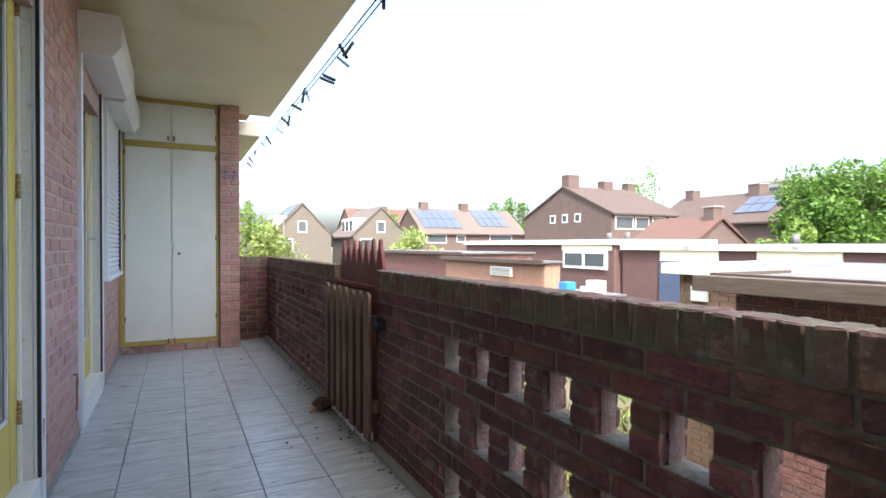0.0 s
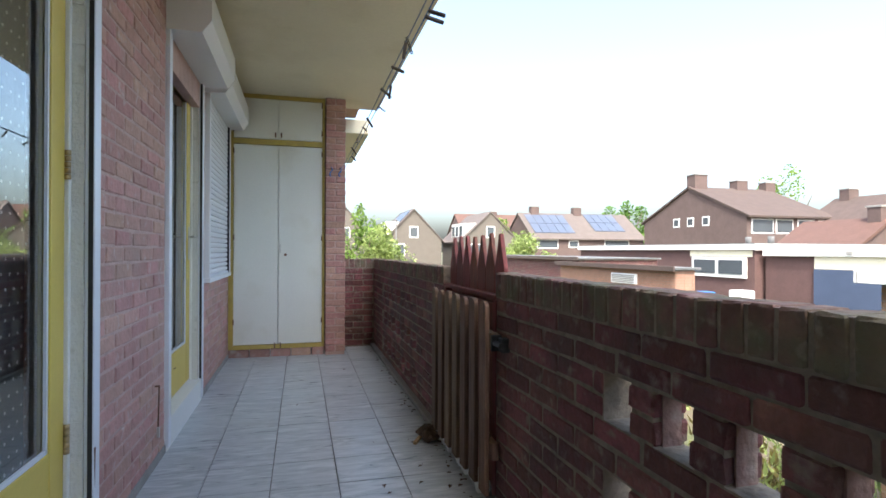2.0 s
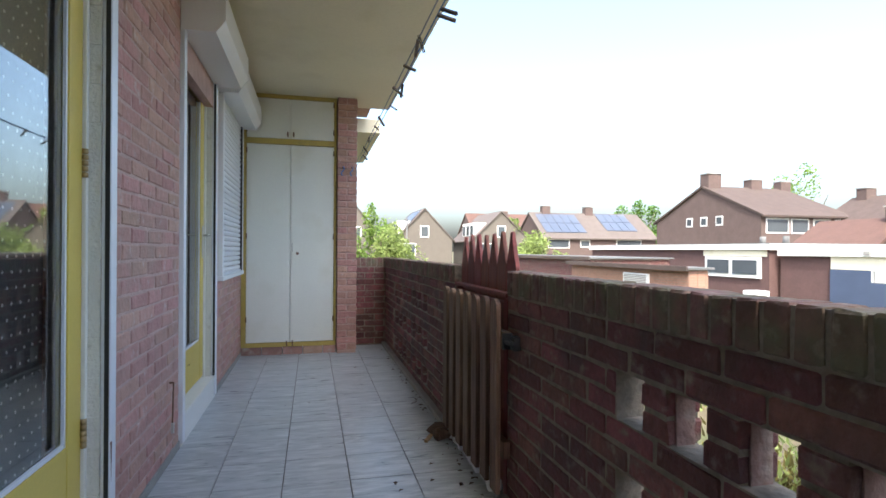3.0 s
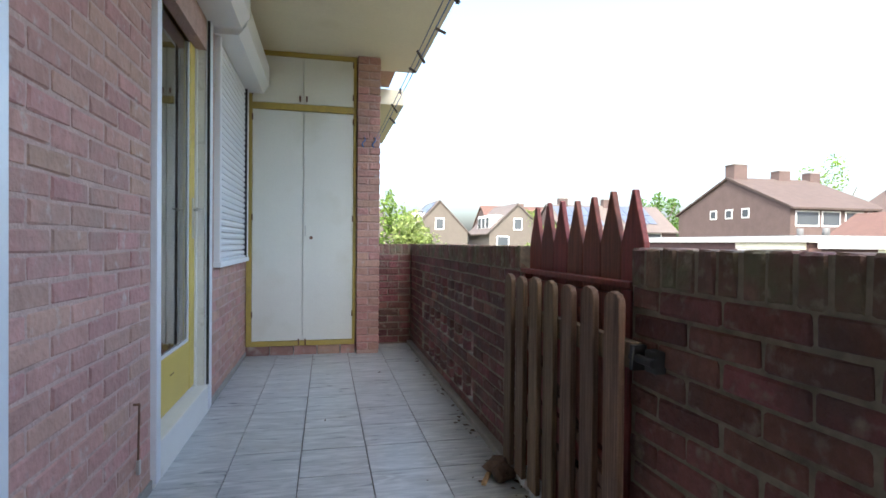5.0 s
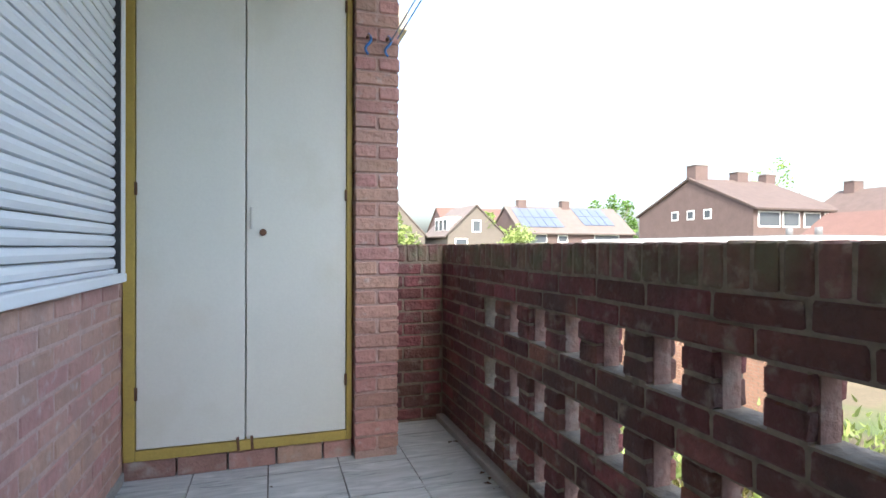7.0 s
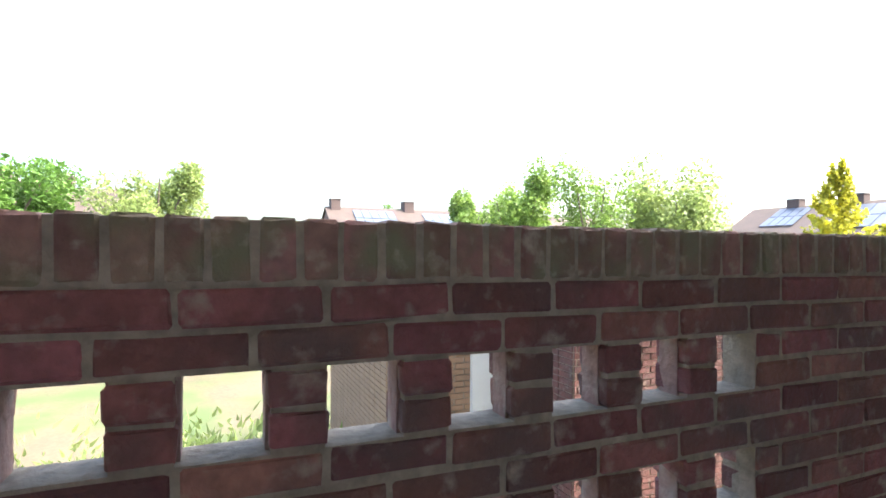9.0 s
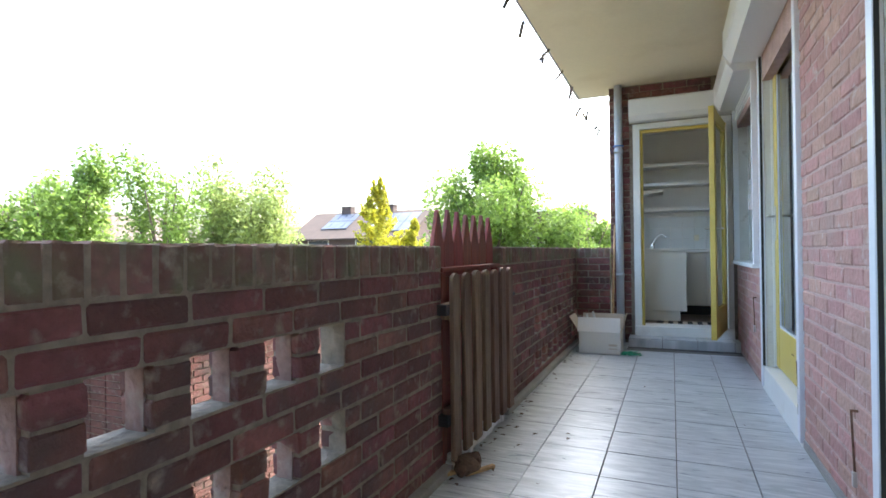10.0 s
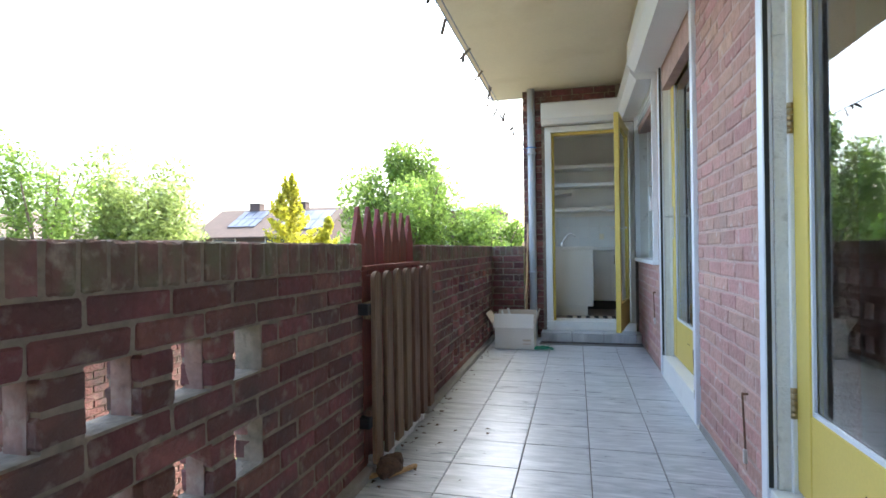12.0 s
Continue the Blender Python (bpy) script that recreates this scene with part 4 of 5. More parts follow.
for cc, b, d, h, r, lf, sd, lab, kw_ in (
    (C8, 71.9, 36, 8.2, 3.5, "leaf_deep", 1, "broad dense dark green garden tree", dict(n=9000, size=0.22, clumps=26)),
    (C8, 83.2, 26, 8.0, 2.0, "leaf_light", 2, "light green airy garden tree", dict(n=5200, size=0.15)),
    (C12, 121.0, 36, 9.0, 3.3, "leaf_mid", 3, "tall green willow with hanging twigs", dict(n=8500, size=0.22, droop=0.25, base=0.08)),
    (C12, 115.8, 36, 6.9, 1.7, "leaf_mid", 33, "green leafy garden tree beside the willow", dict(n=4500, size=0.22, base=0.08)),
    (C12, 129.2, 30, 8.9, 1.9, "leaf_mid", 4, "slender light green tree with open crown", dict(n=2600, size=0.18, base=0.1)),
    (C12, 136.9, 33, 8.5, 2.9, "leaf_light", 5, "pale green rounded willow tree", dict(n=9000, size=0.2, droop=0.25, base=0.06, clumps=22)),
    (C12, 150.0, 20, 5.2, 2.0, "leaf_gold", 6, "golden yellow conifer tree", dict(n=4500, size=0.12, shape="cone", base=0.05)),
    (C12, 153.8, 20, 3.8, 1.6, "leaf_gold", 7, "low golden yellow conifer shrub", dict(n=2600, size=0.12, shape="cone", base=0.05)),
    (C12, 156.6, 26, 4.2, 1.3, "leaf_deep", 8, "dark green garden bush", dict(n=2200, size=0.14, base=0.05)),
    (C12, 162.0, 30, 8.9, 2.9, "leaf_mid", 9, "large rounded green garden tree", dict(n=10000, size=0.2, droop=0.15, base=0.1, clumps=26)),
    (C12, 170.6, 30, 6.0, 2.4, "leaf_mid", 10, "green leafy garden tree behind the parapet", dict(n=5500, size=0.2, base=0.05)),
    (C0, 9.5, 13.5, 4.1, 0.85, "leaf_light", 12, "light green leafy shrub beyond the parapet", dict(n=2400, size=0.09, base=0.05)),
    (C0, 6.7, 14, 4.4, 0.8, "leaf_mid", 13, "green climbing shrub beyond the parapet", dict(n=2200, size=0.09, base=0.05)),
    (C0, 21.0, 62, 6.8, 2.6, "leaf_mid", 14, "rounded green tree between the houses", dict(n=2600, size=0.3, base=0.1)),
    (C0, 22.7, 40, 4.1, 2.2, "leaf_light", 15, "light green hedge trees behind the garages", dict(n=2400, size=0.2, base=0.05)),
    (C0, 26.0, 36, 3.6, 1.0, "leaf_light", 16, "light green bush beside the garages", dict(n=1200, size=0.16, base=0.05)),
    (C0, 34.1, 80, 10.5, 3.0, "leaf_deep", 17, "dark green tree behind the brick row", dict(n=2000, size=0.35, base=0.1)),
    (C0, 48.0, 78, 12.2, 3.4, "leaf_mid", 18, "green tree behind the gabled house", dict(n=2000, size=0.35, base=0.1)),
    (C8, 107.6, 52, 7.6, 2.4, "leaf_deep", 19, "dark green tree behind the row of roofs", dict(n=2200, size=0.28, base=0.1)),
    (C0, 60.5, 34, 4.6, 1.5, "leaf_mid", 20, "green shrub beside the low red roof", dict(n=1800, size=0.18, base=0.05)),
):
    X, Y = az(cc, b, d)
    tree(X, Y, h, r, lf, sd, lab, **kw_)


# ---- houses ----
def gable_house(x0, x1, y0, y1, eave, ridge, along, wall_m, roof_m, label, chimneys=(), windows=(), solar=(), dormer=None):
    """A house with a pitched roof; along is the ridge's axis (0 or 1)."""
    sx, sy = (-0.026 * (y0 + y1) / 2, 0.026 * (x0 + x1) / 2) if y0 > 5 else (0, 0)   # the street runs askew to the balcony
    x0, x1, y0, y1 = x0 + sx, x1 + sx, y0 + sy, y1 + sy
    oa = sx if along == 0 else sy
    chimneys = [(c + oa, w, q) for c, w, q in chimneys]
    windows = [(k, c + (sy if k == "x" else sx), *q) for k, c, *q in windows]
    solar = [(k, c0 + oa, c1 + oa, *q) for k, c0, c1, *q in solar]
    dormer = dormer and (dormer[0] + oa, dormer[1] + oa, dormer[2])
    h = thing("house", label, "house", "houses around")
    part("wall", box_bm(x0, x1, y0, y1, GROUND, eave), wall_m, h)
    if along == 0:
        u0, u1, a, b = y0, y1, x0, x1
    else:
        u0, u1, a, b = x0, x1, y0, y1
    um = (u0 + u1) / 2
    ax = along
    part("gable", prism_bm([(u0, eave), (u1, eave), (um, ridge)], ax, a + 0.02, b - 0.02), wall_m, h)
    t = 0.16
    k = (ridge - eave) / (um - u0)
    part("roof", prism_bm([(u0 - 0.35, eave - 0.35 * k + 0.02), (um, ridge + 0.02), (um, ridge + t + 0.05), (u0 - 0.35, eave - 0.35 * k + t)], ax, a - 0.12, b + 0.12), roof_m, h)
    part("roof", prism_bm([(u1 + 0.35, eave - 0.35 * k + 0.02), (um, ridge + 0.02), (um, ridge + t + 0.05), (u1 + 0.35, eave - 0.35 * k + t)], ax, a - 0.12, b + 0.12), roof_m, h)
    for c, s, hh in chimneys:
        cx, cy = (c, um) if along == 0 else (um, c)
        ch = part("chimney", box_bm(cx - s, cx + s, cy - s * 0.8, cy + s * 0.8, ridge - 0.5, ridge + hh, 0.03), "far_brick", h)
        part("chimney_cap", box_bm(cx - s - 0.05, cx + s + 0.05, cy - s * 0.8 - 0.05, cy + s * 0.8 + 0.05, ridge + hh, ridge + hh + 0.08), "concrete", ch)
    for face, c, zc, w, hh in windows:
        # face: -x, -y or +y side of the house
        o = 0.03
        if face == "x":
            fr, gl, br = (x0 - o, x0 + 0.02, c - w / 2, c + w / 2), (x0 - o - 0.02, x0, c - w / 2 + 0.1, c + w / 2 - 0.1), None
        elif face == "y":
            fr, gl, br = (c - w / 2, c + w / 2, y0 - o, y0 + 0.02), (c - w / 2 + 0.1, c + w / 2 - 0.1, y0 - o - 0.02, y0), None
        else:
            fr, gl, br = (c - w / 2, c + w / 2, y1 - 0.02, y1 + o), (c - w / 2 + 0.1, c + w / 2 - 0.1, y1, y1 + o + 0.02), None
        wn = part("window", box_bm(*fr, zc - hh / 2, zc + hh / 2), "white_paint", h)
        part("pane", box_bm(*gl, zc - hh / 2 + 0.1, zc + hh / 2 - 0.1), "win_dark", wn)
    for side, c0, c1, f0, f1, cols, rows in solar:
        # panels laid on a roof slope: side -1 is the low-coordinate slope
        e = u0 if side < 0 else u1
        for i in range(cols):
            for j in range(rows):
                ca, cb_ = c0 + (c1 - c0) * i / cols + 0.03, c0 + (c1 - c0) * (i + 1) / cols - 0.03
                fa, fb_ = f0 + (f1 - f0) * j / rows + 0.01, f0 + (f1 - f0) * (j + 1) / rows - 0.01
                p = lambda f: (e + (um - e) * f, eave + (ridge - eave) * f + t + 0.09)
                (ua, za), (ub, zb) = p(fa), p(fb_)
                part("solar_panel", prism_bm([(ua, za), (ub, zb), (ub, zb + 0.04), (ua, za + 0.04)], ax, ca, cb_), "solar", h, "blue solar panel")
    if dormer:
        d0, d1, zt = dormer
        if along == 0:
            dm_ = part("dormer", box_bm(d0, d1, y0 + 0.3, um, eave + 0.2, zt), "white_paint", h, "white dormer")
            n_ = max(2, int((d1 - d0) / 1.3))
            for i in range(n_):
                w_ = (d1 - d0) / n_
                part("pane", box_bm(d0 + i * w_ + 0.25, d0 + (i + 1) * w_ - 0.25, y0 + 0.26, y0 + 0.3, eave + 0.5, zt - 0.3), "win_dark", dm_)
        else:
            dm_ = part("dormer", box_bm(x0 + 0.3, um, d0, d1, eave + 0.2, zt), "white_paint", h, "white dormer")
            n_ = max(2, int((d1 - d0) / 1.3))
            for i in range(n_):
                w_ = (d1 - d0) / n_
                part("pane", box_bm(x0 + 0.26, x0 + 0.3, d0 + i * w_ + 0.25, d0 + (i + 1) * w_ - 0.25, eave + 0.5, zt - 0.3), "win_dark", dm_)
    return h


# tall gabled brick house
gable_house(32.0, 40.0, 29.6, 41.4, 3.75, 6.3, 0, "far_brick", "roof_tile", "large brown brick house with three chimneys",
            chimneys=((32.8, 0.62, 1.15), (37.0, 0.55, 0.8), (40.0, 0.5, 0.75)),
            windows=(("x", 33.6, 3.55, 0.75, 0.75), ("x", 35.3, 3.55, 0.75, 0.75), ("x", 37.0, 3.55, 0.75, 0.75), ("y", 33.4, 3.0, 2.0, 1.1), ("y", 35.4, 3.0, 1.6, 1.1), ("y", 37.4, 3.0, 1.6, 1.1), ("y", 39.2, 3.0, 1.2, 1.1)))
# brick row with solar roofs
gable_house(26.0, 40.0, 52.0, 60.0, 2.6, 5.4, 0, "far_brick", "roof_dark", "brick terrace with solar panels and white windows",
            chimneys=((28.0, 0.5, 0.9), (33.5, 0.5, 0.9)), windows=(("y", 27.8, 1.9, 2.6, 1.0), ("y", 31.0, 1.9, 1.2, 0.8), ("y", 36.5, 1.9, 3.2, 1.0)),
            solar=((-1, 26.5, 31.5, 0.1, 0.9, 5, 2), (-1, 34.2, 38.2, 0.2, 0.95, 4, 2)))
gable_house(24.0, 34.0, 70.0, 78.0, 3.5, 6.4, 0, "far_brick", "roof_red", "distant houses with orange red tiled roofs", chimneys=((30.0, 0.5, 0.6),), windows=(("y", 29.0, 2.4, 1.6, 1.0),))
# terrace with white dormers, gables towards the lane
for i, (x, y) in enumerate(((3.6, 62.0), (10.6, 57.0), (18.6, 54.0))):
    gable_house(x, x + 6.4, y, y + 8.5, 2.3, 6.0 - 0.35 * i, 1, "stucco", "roof_dark", "pale rendered house with steep brown roof", windows=(("y", x + 3.2, 3.2, 1.0, 1.3), ("y", x + 1.5, 1.2, 1.4, 1.4)),
                solar=((-1, y + 0.8, y + 6.5, 0.35, 0.92, 3, 1),) if i != 2 else (), dormer=(y + 1.0, y + 5.5, 4.6 - 0.2 * i))
# right-hand roofs
gable_house(38.0, 46.0, 14.5, 31.0, 2.9, 5.2, 1, "far_brick", "roof_tile", "terrace with brown tiled roof and small chimneys", chimneys=((30.0, 0.5, 0.8), (24.0, 0.6, 0.8), (16.0, 0.5, 0.8)),
            windows=(("x", 19.0, 2.2, 1.6, 1.0),), solar=((-1, 21.2, 24.0, 0.2, 0.8, 3, 2),))
gable_house(25.5, 29.5, 17.3, 21.7, 1.37, 2.6, 1, "far_brick", "roof_red", "low outbuilding with red pantile roof", chimneys=((17.8, 0.4, 0.7),))
fl = thing("apartment_block", "distant pale apartment block with window bands", "building")
part("wall", box_bm(60, 68, 24, 36, GROUND, 8.2), "white_paint", fl)
part("roof", box_bm(59.6, 68.4, 23.6, 36.4, 8.2, 8.5), "concrete", fl)
for i in range(6):
    part("window", box_bm(59.93, 60.01, 24.4 + i * 1.95, 25.9 + i * 1.95, 6.3, 7.7), "win_dark", fl)
gable_house(40.0, 47.0, -19.0, -3.5, 2.4, 4.5, 1, "far_brick", "roof_tile", "terrace with tiled roof and blue solar panels", chimneys=((-4.2, 0.5, 0.8), (-10.5, 0.55, 0.8), (-16.5, 0.5, 0.8)),
            solar=((-1, -9.0, -5.5, 0.15, 0.85, 5, 2), (-1, -16.0, -11.5, 0.15, 0.8, 6, 2)))
gable_house(42.0, 49.0, -32.0, -23.5, 2.4, 4.5, 1, "far_brick", "roof_tile", "end house with tiled roof and chimney", chimneys=((-24.5, 0.5, 0.8),))
gable_house(38.0, 45.0, 8.0, 14.0, 2.6, 4.9, 1, "far_brick", "roof_tile", "house with tiled roof behind the trees", chimneys=((12.6, 0.5, 0.9),))
X, Y = az(C12, 146.6, 46)
gable_house(X - 6, X + 6, Y - 8, Y, 2.3, 4.6, 0, "far_brick", "roof_tile", "house with dark solar roof and dormer windows", chimneys=((X + 2.5, 0.5, 0.7), (X - 2.0, 0.5, 0.7)),
            windows=(("Y", X - 2.5, 1.7, 3.4, 1.0), ("Y", X + 3.0, 1.7, 2.2, 1.0)), solar=((1, X - 5.5, X - 1.5, 0.1, 0.85, 4, 2), (1, X + 0.8, X + 3.5, 0.25, 0.9, 4, 2)))
X, Y = az(C12, 167.5, 52)
bf = thing("apartment_block", "brown brick flats behind the trees", "building")
part("wall", box_bm(X - 4, X + 5, Y - 8, Y, GROUND, 4.8), "far_brick", bf)
part("roof", box_bm(X - 4.3, X + 5.3, Y - 8.3, Y + 0.3, 4.8, 5.1), "white_paint", bf)
for i in range(4):
    for zz in (0.8, 3.0):
        wn = part("window", box_bm(X - 3 + i * 2.0, X - 2.0 + i * 2.0, Y - 0.02, Y + 0.04, zz, zz + 1.1), "white_paint", bf)
        part("pane", box_bm(X - 2.88 + i * 2.0, X - 2.12 + i * 2.0, Y + 0.03, Y + 0.06, zz + 0.12, zz + 0.98), "win_dark", wn)

# ---- garages with flat roofs and white fascias ----
gar = thing("garage", "brick garage with flat roof and a wide white window", "garage", "garages")
part("wall", box_bm(16.6, 23, 15.6, 28.5, GROUND, 1.28), "garage_brick", gar)
part("fascia", box_bm(16.45, 23.1, 15.45, 28.6, 1.2, 1.42, 0.01), "white_paint", gar)
part("roof", box_bm(16.6, 22.9, 15.6, 28.4, 1.42, 1.46), "felt", gar)
wn = part("window", box_bm(16.52, 16.62, 15.95, 18.85, 0.10, 0.92), "white_paint", gar)
part("lintel", box_bm(16.56, 16.62, 15.7, 19.0, 0.94, 1.18), "plaster_cream", gar)
for a in (16.1, 17.5):
    part("pane", box_bm(16.49, 16.53, a, a + 1.2, 0.24, 0.80), "win_dark", wn)
for yy in (16.2, 17.3):
    part("vent_pipe", cyl_bm((18.0, yy, 1.4), (18.0, yy, 1.75), 0.12), "felt", gar, smooth=True)
gr = thing("garage_row", "row of brick garages with dark blue doors", "garage", "garages")
part("wall", box_bm(16.9, 23, 2.0, 15.4, GROUND, 1.05), "garage_brick", gr)
part("fascia", box_bm(16.75, 23.1, 2.0, 15.4, 0.98, 1.20, 0.01), "white_paint", gr)
part("roof", box_bm(16.9, 22.9, 2.1, 15.3, 1.20, 1.23), "felt", gr)
for i in range(3):
    y = 13.4 - i * 3.9
    dr = part("door", box_bm(16.82, 16.92, y - 2.5, y, GROUND, 0.55), "garage_blue", gr)
    part("lintel_panel", box_bm(16.85, 16.92, y - 2.5, y, 0.56, 0.97), "plaster_cream", gr)
    part("lamp", box_bm(16.68, 16.75, y - 1.4, y - 1.2, 1.05, 1.17, 0.01), "concrete", gr)
for yy in (3.0, 4.0, 9.5):
    part("vent_pipe", cyl_bm((19.0, yy, 1.2), (19.0, yy, 1.55), 0.12), "felt", gr, smooth=True)


# ---- garden sheds ----
def brick_shed(x0, x1, y0, y1, top, facing_m, edge_m, label, y_bricks=None):
    s = thing("garden_shed", label, "shed", "garden sheds")
    part("wall", box_bm(x0, x1, y0, y1, GROUND, top - 0.06), "mortar", s)
    part("roof", box_bm(x0 - 0.12, x1 + 0.1, y0 - 0.1, y1 + 0.1, top - 0.06, top - 0.01), "felt", s)
    part("fascia", box_bm(x0 - 0.16, x0 - 0.11, y0 - 0.12, y1 + 0.12, top - 0.10, top + 0.02, 0.006), edge_m, s)
    part("fascia", box_bm(x0 - 0.16, x1, y1 + 0.1, y1 + 0.14, top - 0.10, top + 0.02, 0.006), edge_m, s)
    verts, faces = [], []
    q = random.Random(int(x0 * 10))

    def bb(a, b):
        k = len(verts)
        for dx in (0, 1):
            for dy in (0, 1):
                for dz in (0, 1):
                    verts.append((b[0] if dx else a[0], b[1] if dy else a[1], b[2] if dz else a[2]))
        for f in ((0, 1, 3, 2), (4, 6, 7, 5), (0, 4, 5, 1), (2, 3, 7, 6), (0, 2, 6, 4), (1, 5, 7, 3)):
            faces.append(tuple(k + i for i in f))
    z, i = GROUND, 0
    while z < top - 0.14:
        y = y0 - (0.11 if i % 2 else 0)
        while y < y1:
            a, b = max(y, y0), min(y + 0.21, y1)
            if b - a > 0.03:
                j = q.uniform(-.003, .003)
                bb((x0 - 0.012 + j, a + 0.005, z + 0.005), (x0 + 0.05, b - 0.006, z + 0.058))
            y += 0.22
        x = x0
        while x < x1:
            bb((x + 0.005, y1 - 0.05, z + 0.005), (min(x + 0.21, x1), y1 + 0.012, z + 0.058))
            bb((x + 0.005, y0 - 0.012, z + 0.005), (min(x + 0.21, x1), y0 + 0.05, z + 0.058))
            x += 0.22
        z += 0.0635
        i += 1
    me = bpy.data.meshes.new("bricks")
    me.from_pydata(verts, [], faces)
    me.materials.append(M[facing_m])
    ob = tagged(new("bricks", me), kind="stuff")
    ob.parent = s
    return s


sa = brick_shed(8.2, 8.7, 9.5, 15.0, 0.78, "tan_brick", "board_dark", "brown brick garden shed with flat felt roof")
part("vent", box_bm(8.14, 8.2, 10.9, 12.0, 0.30, 0.56, 0.01), "white_plastic", sa, "white louvred vent")
for i in range(5):
    part("louvre", box_bm(8.125, 8.145, 10.97, 11.93, 0.33 + i * 0.042, 0.355 + i * 0.042), "concrete", sa)
lean_to = thing("lean_to", "low open lean-to roof on posts beside the shed", "lean-to")
part("roof", box_bm(8.15, 8.9, 7.4, 9.38, 0.03, 0.07, 0.006), "felt", lean_to)
for xx in (8.2, 8.8):
    for yy in (7.45, 9.3):
        part("post", box_bm(xx, xx + 0.06, yy, yy + 0.06, GROUND, 0.03), "board_dark", lean_to)
brick_shed(9.0, 12.0, 15.2, 30.0, 0.92, "brick_dark", "board_dark", "long brown brick shed with flat roof")
sc_ = brick_shed(5.1, 8.0, -0.8, 2.9, 0.95, "tan_brick", "white_paint", "sunlit tan brick shed with white roof edge")
part("vent", box_bm(5.05, 5.09, 2.05, 2.3, -1.25, -1.08, 0.008), "white_plastic", sc_, "white grille")
for i in range(4):
    part("louvre", box_bm(5.04, 5.05, 2.07, 2.28, -1.23 + i * 0.036, -1.215 + i * 0.036), "concrete", sc_)
part("socket_box", box_bm(5.04, 5.09, 2.52, 2.72, 0.55, 0.72, 0.01), "white_plastic", sc_, "white box on the wall")
dd = part("door", box_bm(5.04, 5.09, 1.5, 1.98, GROUND + 0.05, 0.0), "white_paint", sc_, "pale painted shed door")
part("handle", cyl_bm((5.0, 1.93, -1.05), (5.0, 1.82, -1.05), 0.012), "steel", dd)
# the dark brick colour here carries the shade under the roof overhang
sd_ = brick_shed(4.0, 5.0, -6.5, 1.45, 0.93, "brick_dark", "board_dark", "shaded brick shed, shade put into its dark brick colour, with heavy boarded roof edge")
part("roof_board", box_bm(3.70, 3.83, -6.7, 1.65, 0.80, 0.93, 0.01), "board_dark", sd_)

# white junk on the sheds' far side
for x, y, w, h, mt, lab in ((8.25, 7.7, 0.32, 0.30, "white_plastic", "white plastic crate on the low shed roof"), (8.3, 8.75, 0.3, 0.2, "blue", "blue plastic crate on the low shed roof"), (8.5, 8.25, 0.25, 0.12, "white_plastic", "small white plastic tray on the low shed roof")):
    tb = thing("crate", lab, "crate")
    part("box", box_bm(x, x + w, y, y + w, 0.07, 0.07 + h, 0.02), mt, tb)

# path and rough plants below the parapet
solid("path", box_bm(1.3, 2.6, -4, 12, GROUND, GROUND + 0.03), "concrete", "grey paved garden path")
for lo, hi, n, sz, lf, sd, nm in ((2.6, 6.5, 6500, 0.15, "leaf_dry", 21, "dry weeds covering the rough garden soil"), (2.4, 9.0, 9000, 0.16, "leaf_light", 22, "green weeds growing in the garden")):
    q = random.Random(sd)
    verts, faces = [], []
    cl = [(q.uniform(lo, hi), q.uniform(-5, 12)) for _ in range(70)]
    for k in range(n):
        c = q.choice(cl)
        x, y = c[0] + q.gauss(0, .25), c[1] + q.gauss(0, .35)
        h = q.uniform(0.05, 0.75) * q.random()
        p = Vector((x, y, GROUND + h))
        e1 = Vector((q.gauss(0, .6), q.gauss(0, .6), 1)).normalized() * sz * q.uniform(.5, 1.2)
        e2 = e1.cross(Vector((q.gauss(0, 1), q.gauss(0, 1), 0.2))).normalized() * sz * 0.18
        b = len(verts)
        verts += [tuple(p - e1 * 0.3), tuple(p + e2), tuple(p + e1), tuple(p - e2)]
        faces.append((b, b + 1, b + 2, b + 3))
    me = bpy.data.meshes.new("weeds")
    me.from_pydata(verts, [], faces)
    me.materials.append(M[lf])
    tagged(new("weeds", me), nm, "weeds", kind="stuff")
lp = thing("street_lamp", "slim street lamp between the houses", "street lamp")
X, Y = az(C0, 10.1, 45)
part("post", cyl_bm((X, Y, GROUND), (X, Y, 3.6), 0.07, 0.05), "felt", lp, smooth=True)
part("lantern", box_bm(X - 0.35, X + 0.1, Y - 0.1, Y + 0.1, 3.6, 3.72, 0.03), "felt", lp)

# ---- brickwork ----
rb = random.Random(11)


def brick_mesh(name, lx, ly, lz, material, seed):
    """A worn brick, centred, with rounded and slightly uneven edges."""
    bm = bmesh.new()
    r = bmesh.ops.create_cube(bm, size=1)
    for v in r["verts"]:
        v.co = Vector((v.co.x * lx, v.co.y * ly, v.co.z * lz))
    bmesh.ops.bevel(bm, geom=bm.edges[:], offset=0.0055, segments=1, affect="EDGES")
    q = random.Random(seed)
    for v in bm.verts:
        v.co += Vector((q.uniform(-1, 1), q.uniform(-1, 1), q.uniform(-1, 1))) * 0.0028
    return mesh_of(name, bm, material)


def variants(name, lx, ly, lz, material, k=4):
    return [brick_mesh(name, lx, ly, lz, material, s * 7 + 1) for s in range(k)]


def lay(parent, meshes, x, y, z, name="brick", jog=0.002):
    return piece(name, rb.choice(meshes), parent, (x + rb.uniform(-jog, jog), y + rb.uniform(-.002, .002), z + rb.uniform(-.0015, .0015)), (rb.gauss(0, .009), rb.gauss(0, .003), rb.gauss(0, .002)))


V_str = variants("brick", PT, BP - 0.011, CP - 0.011, "brick_dark")
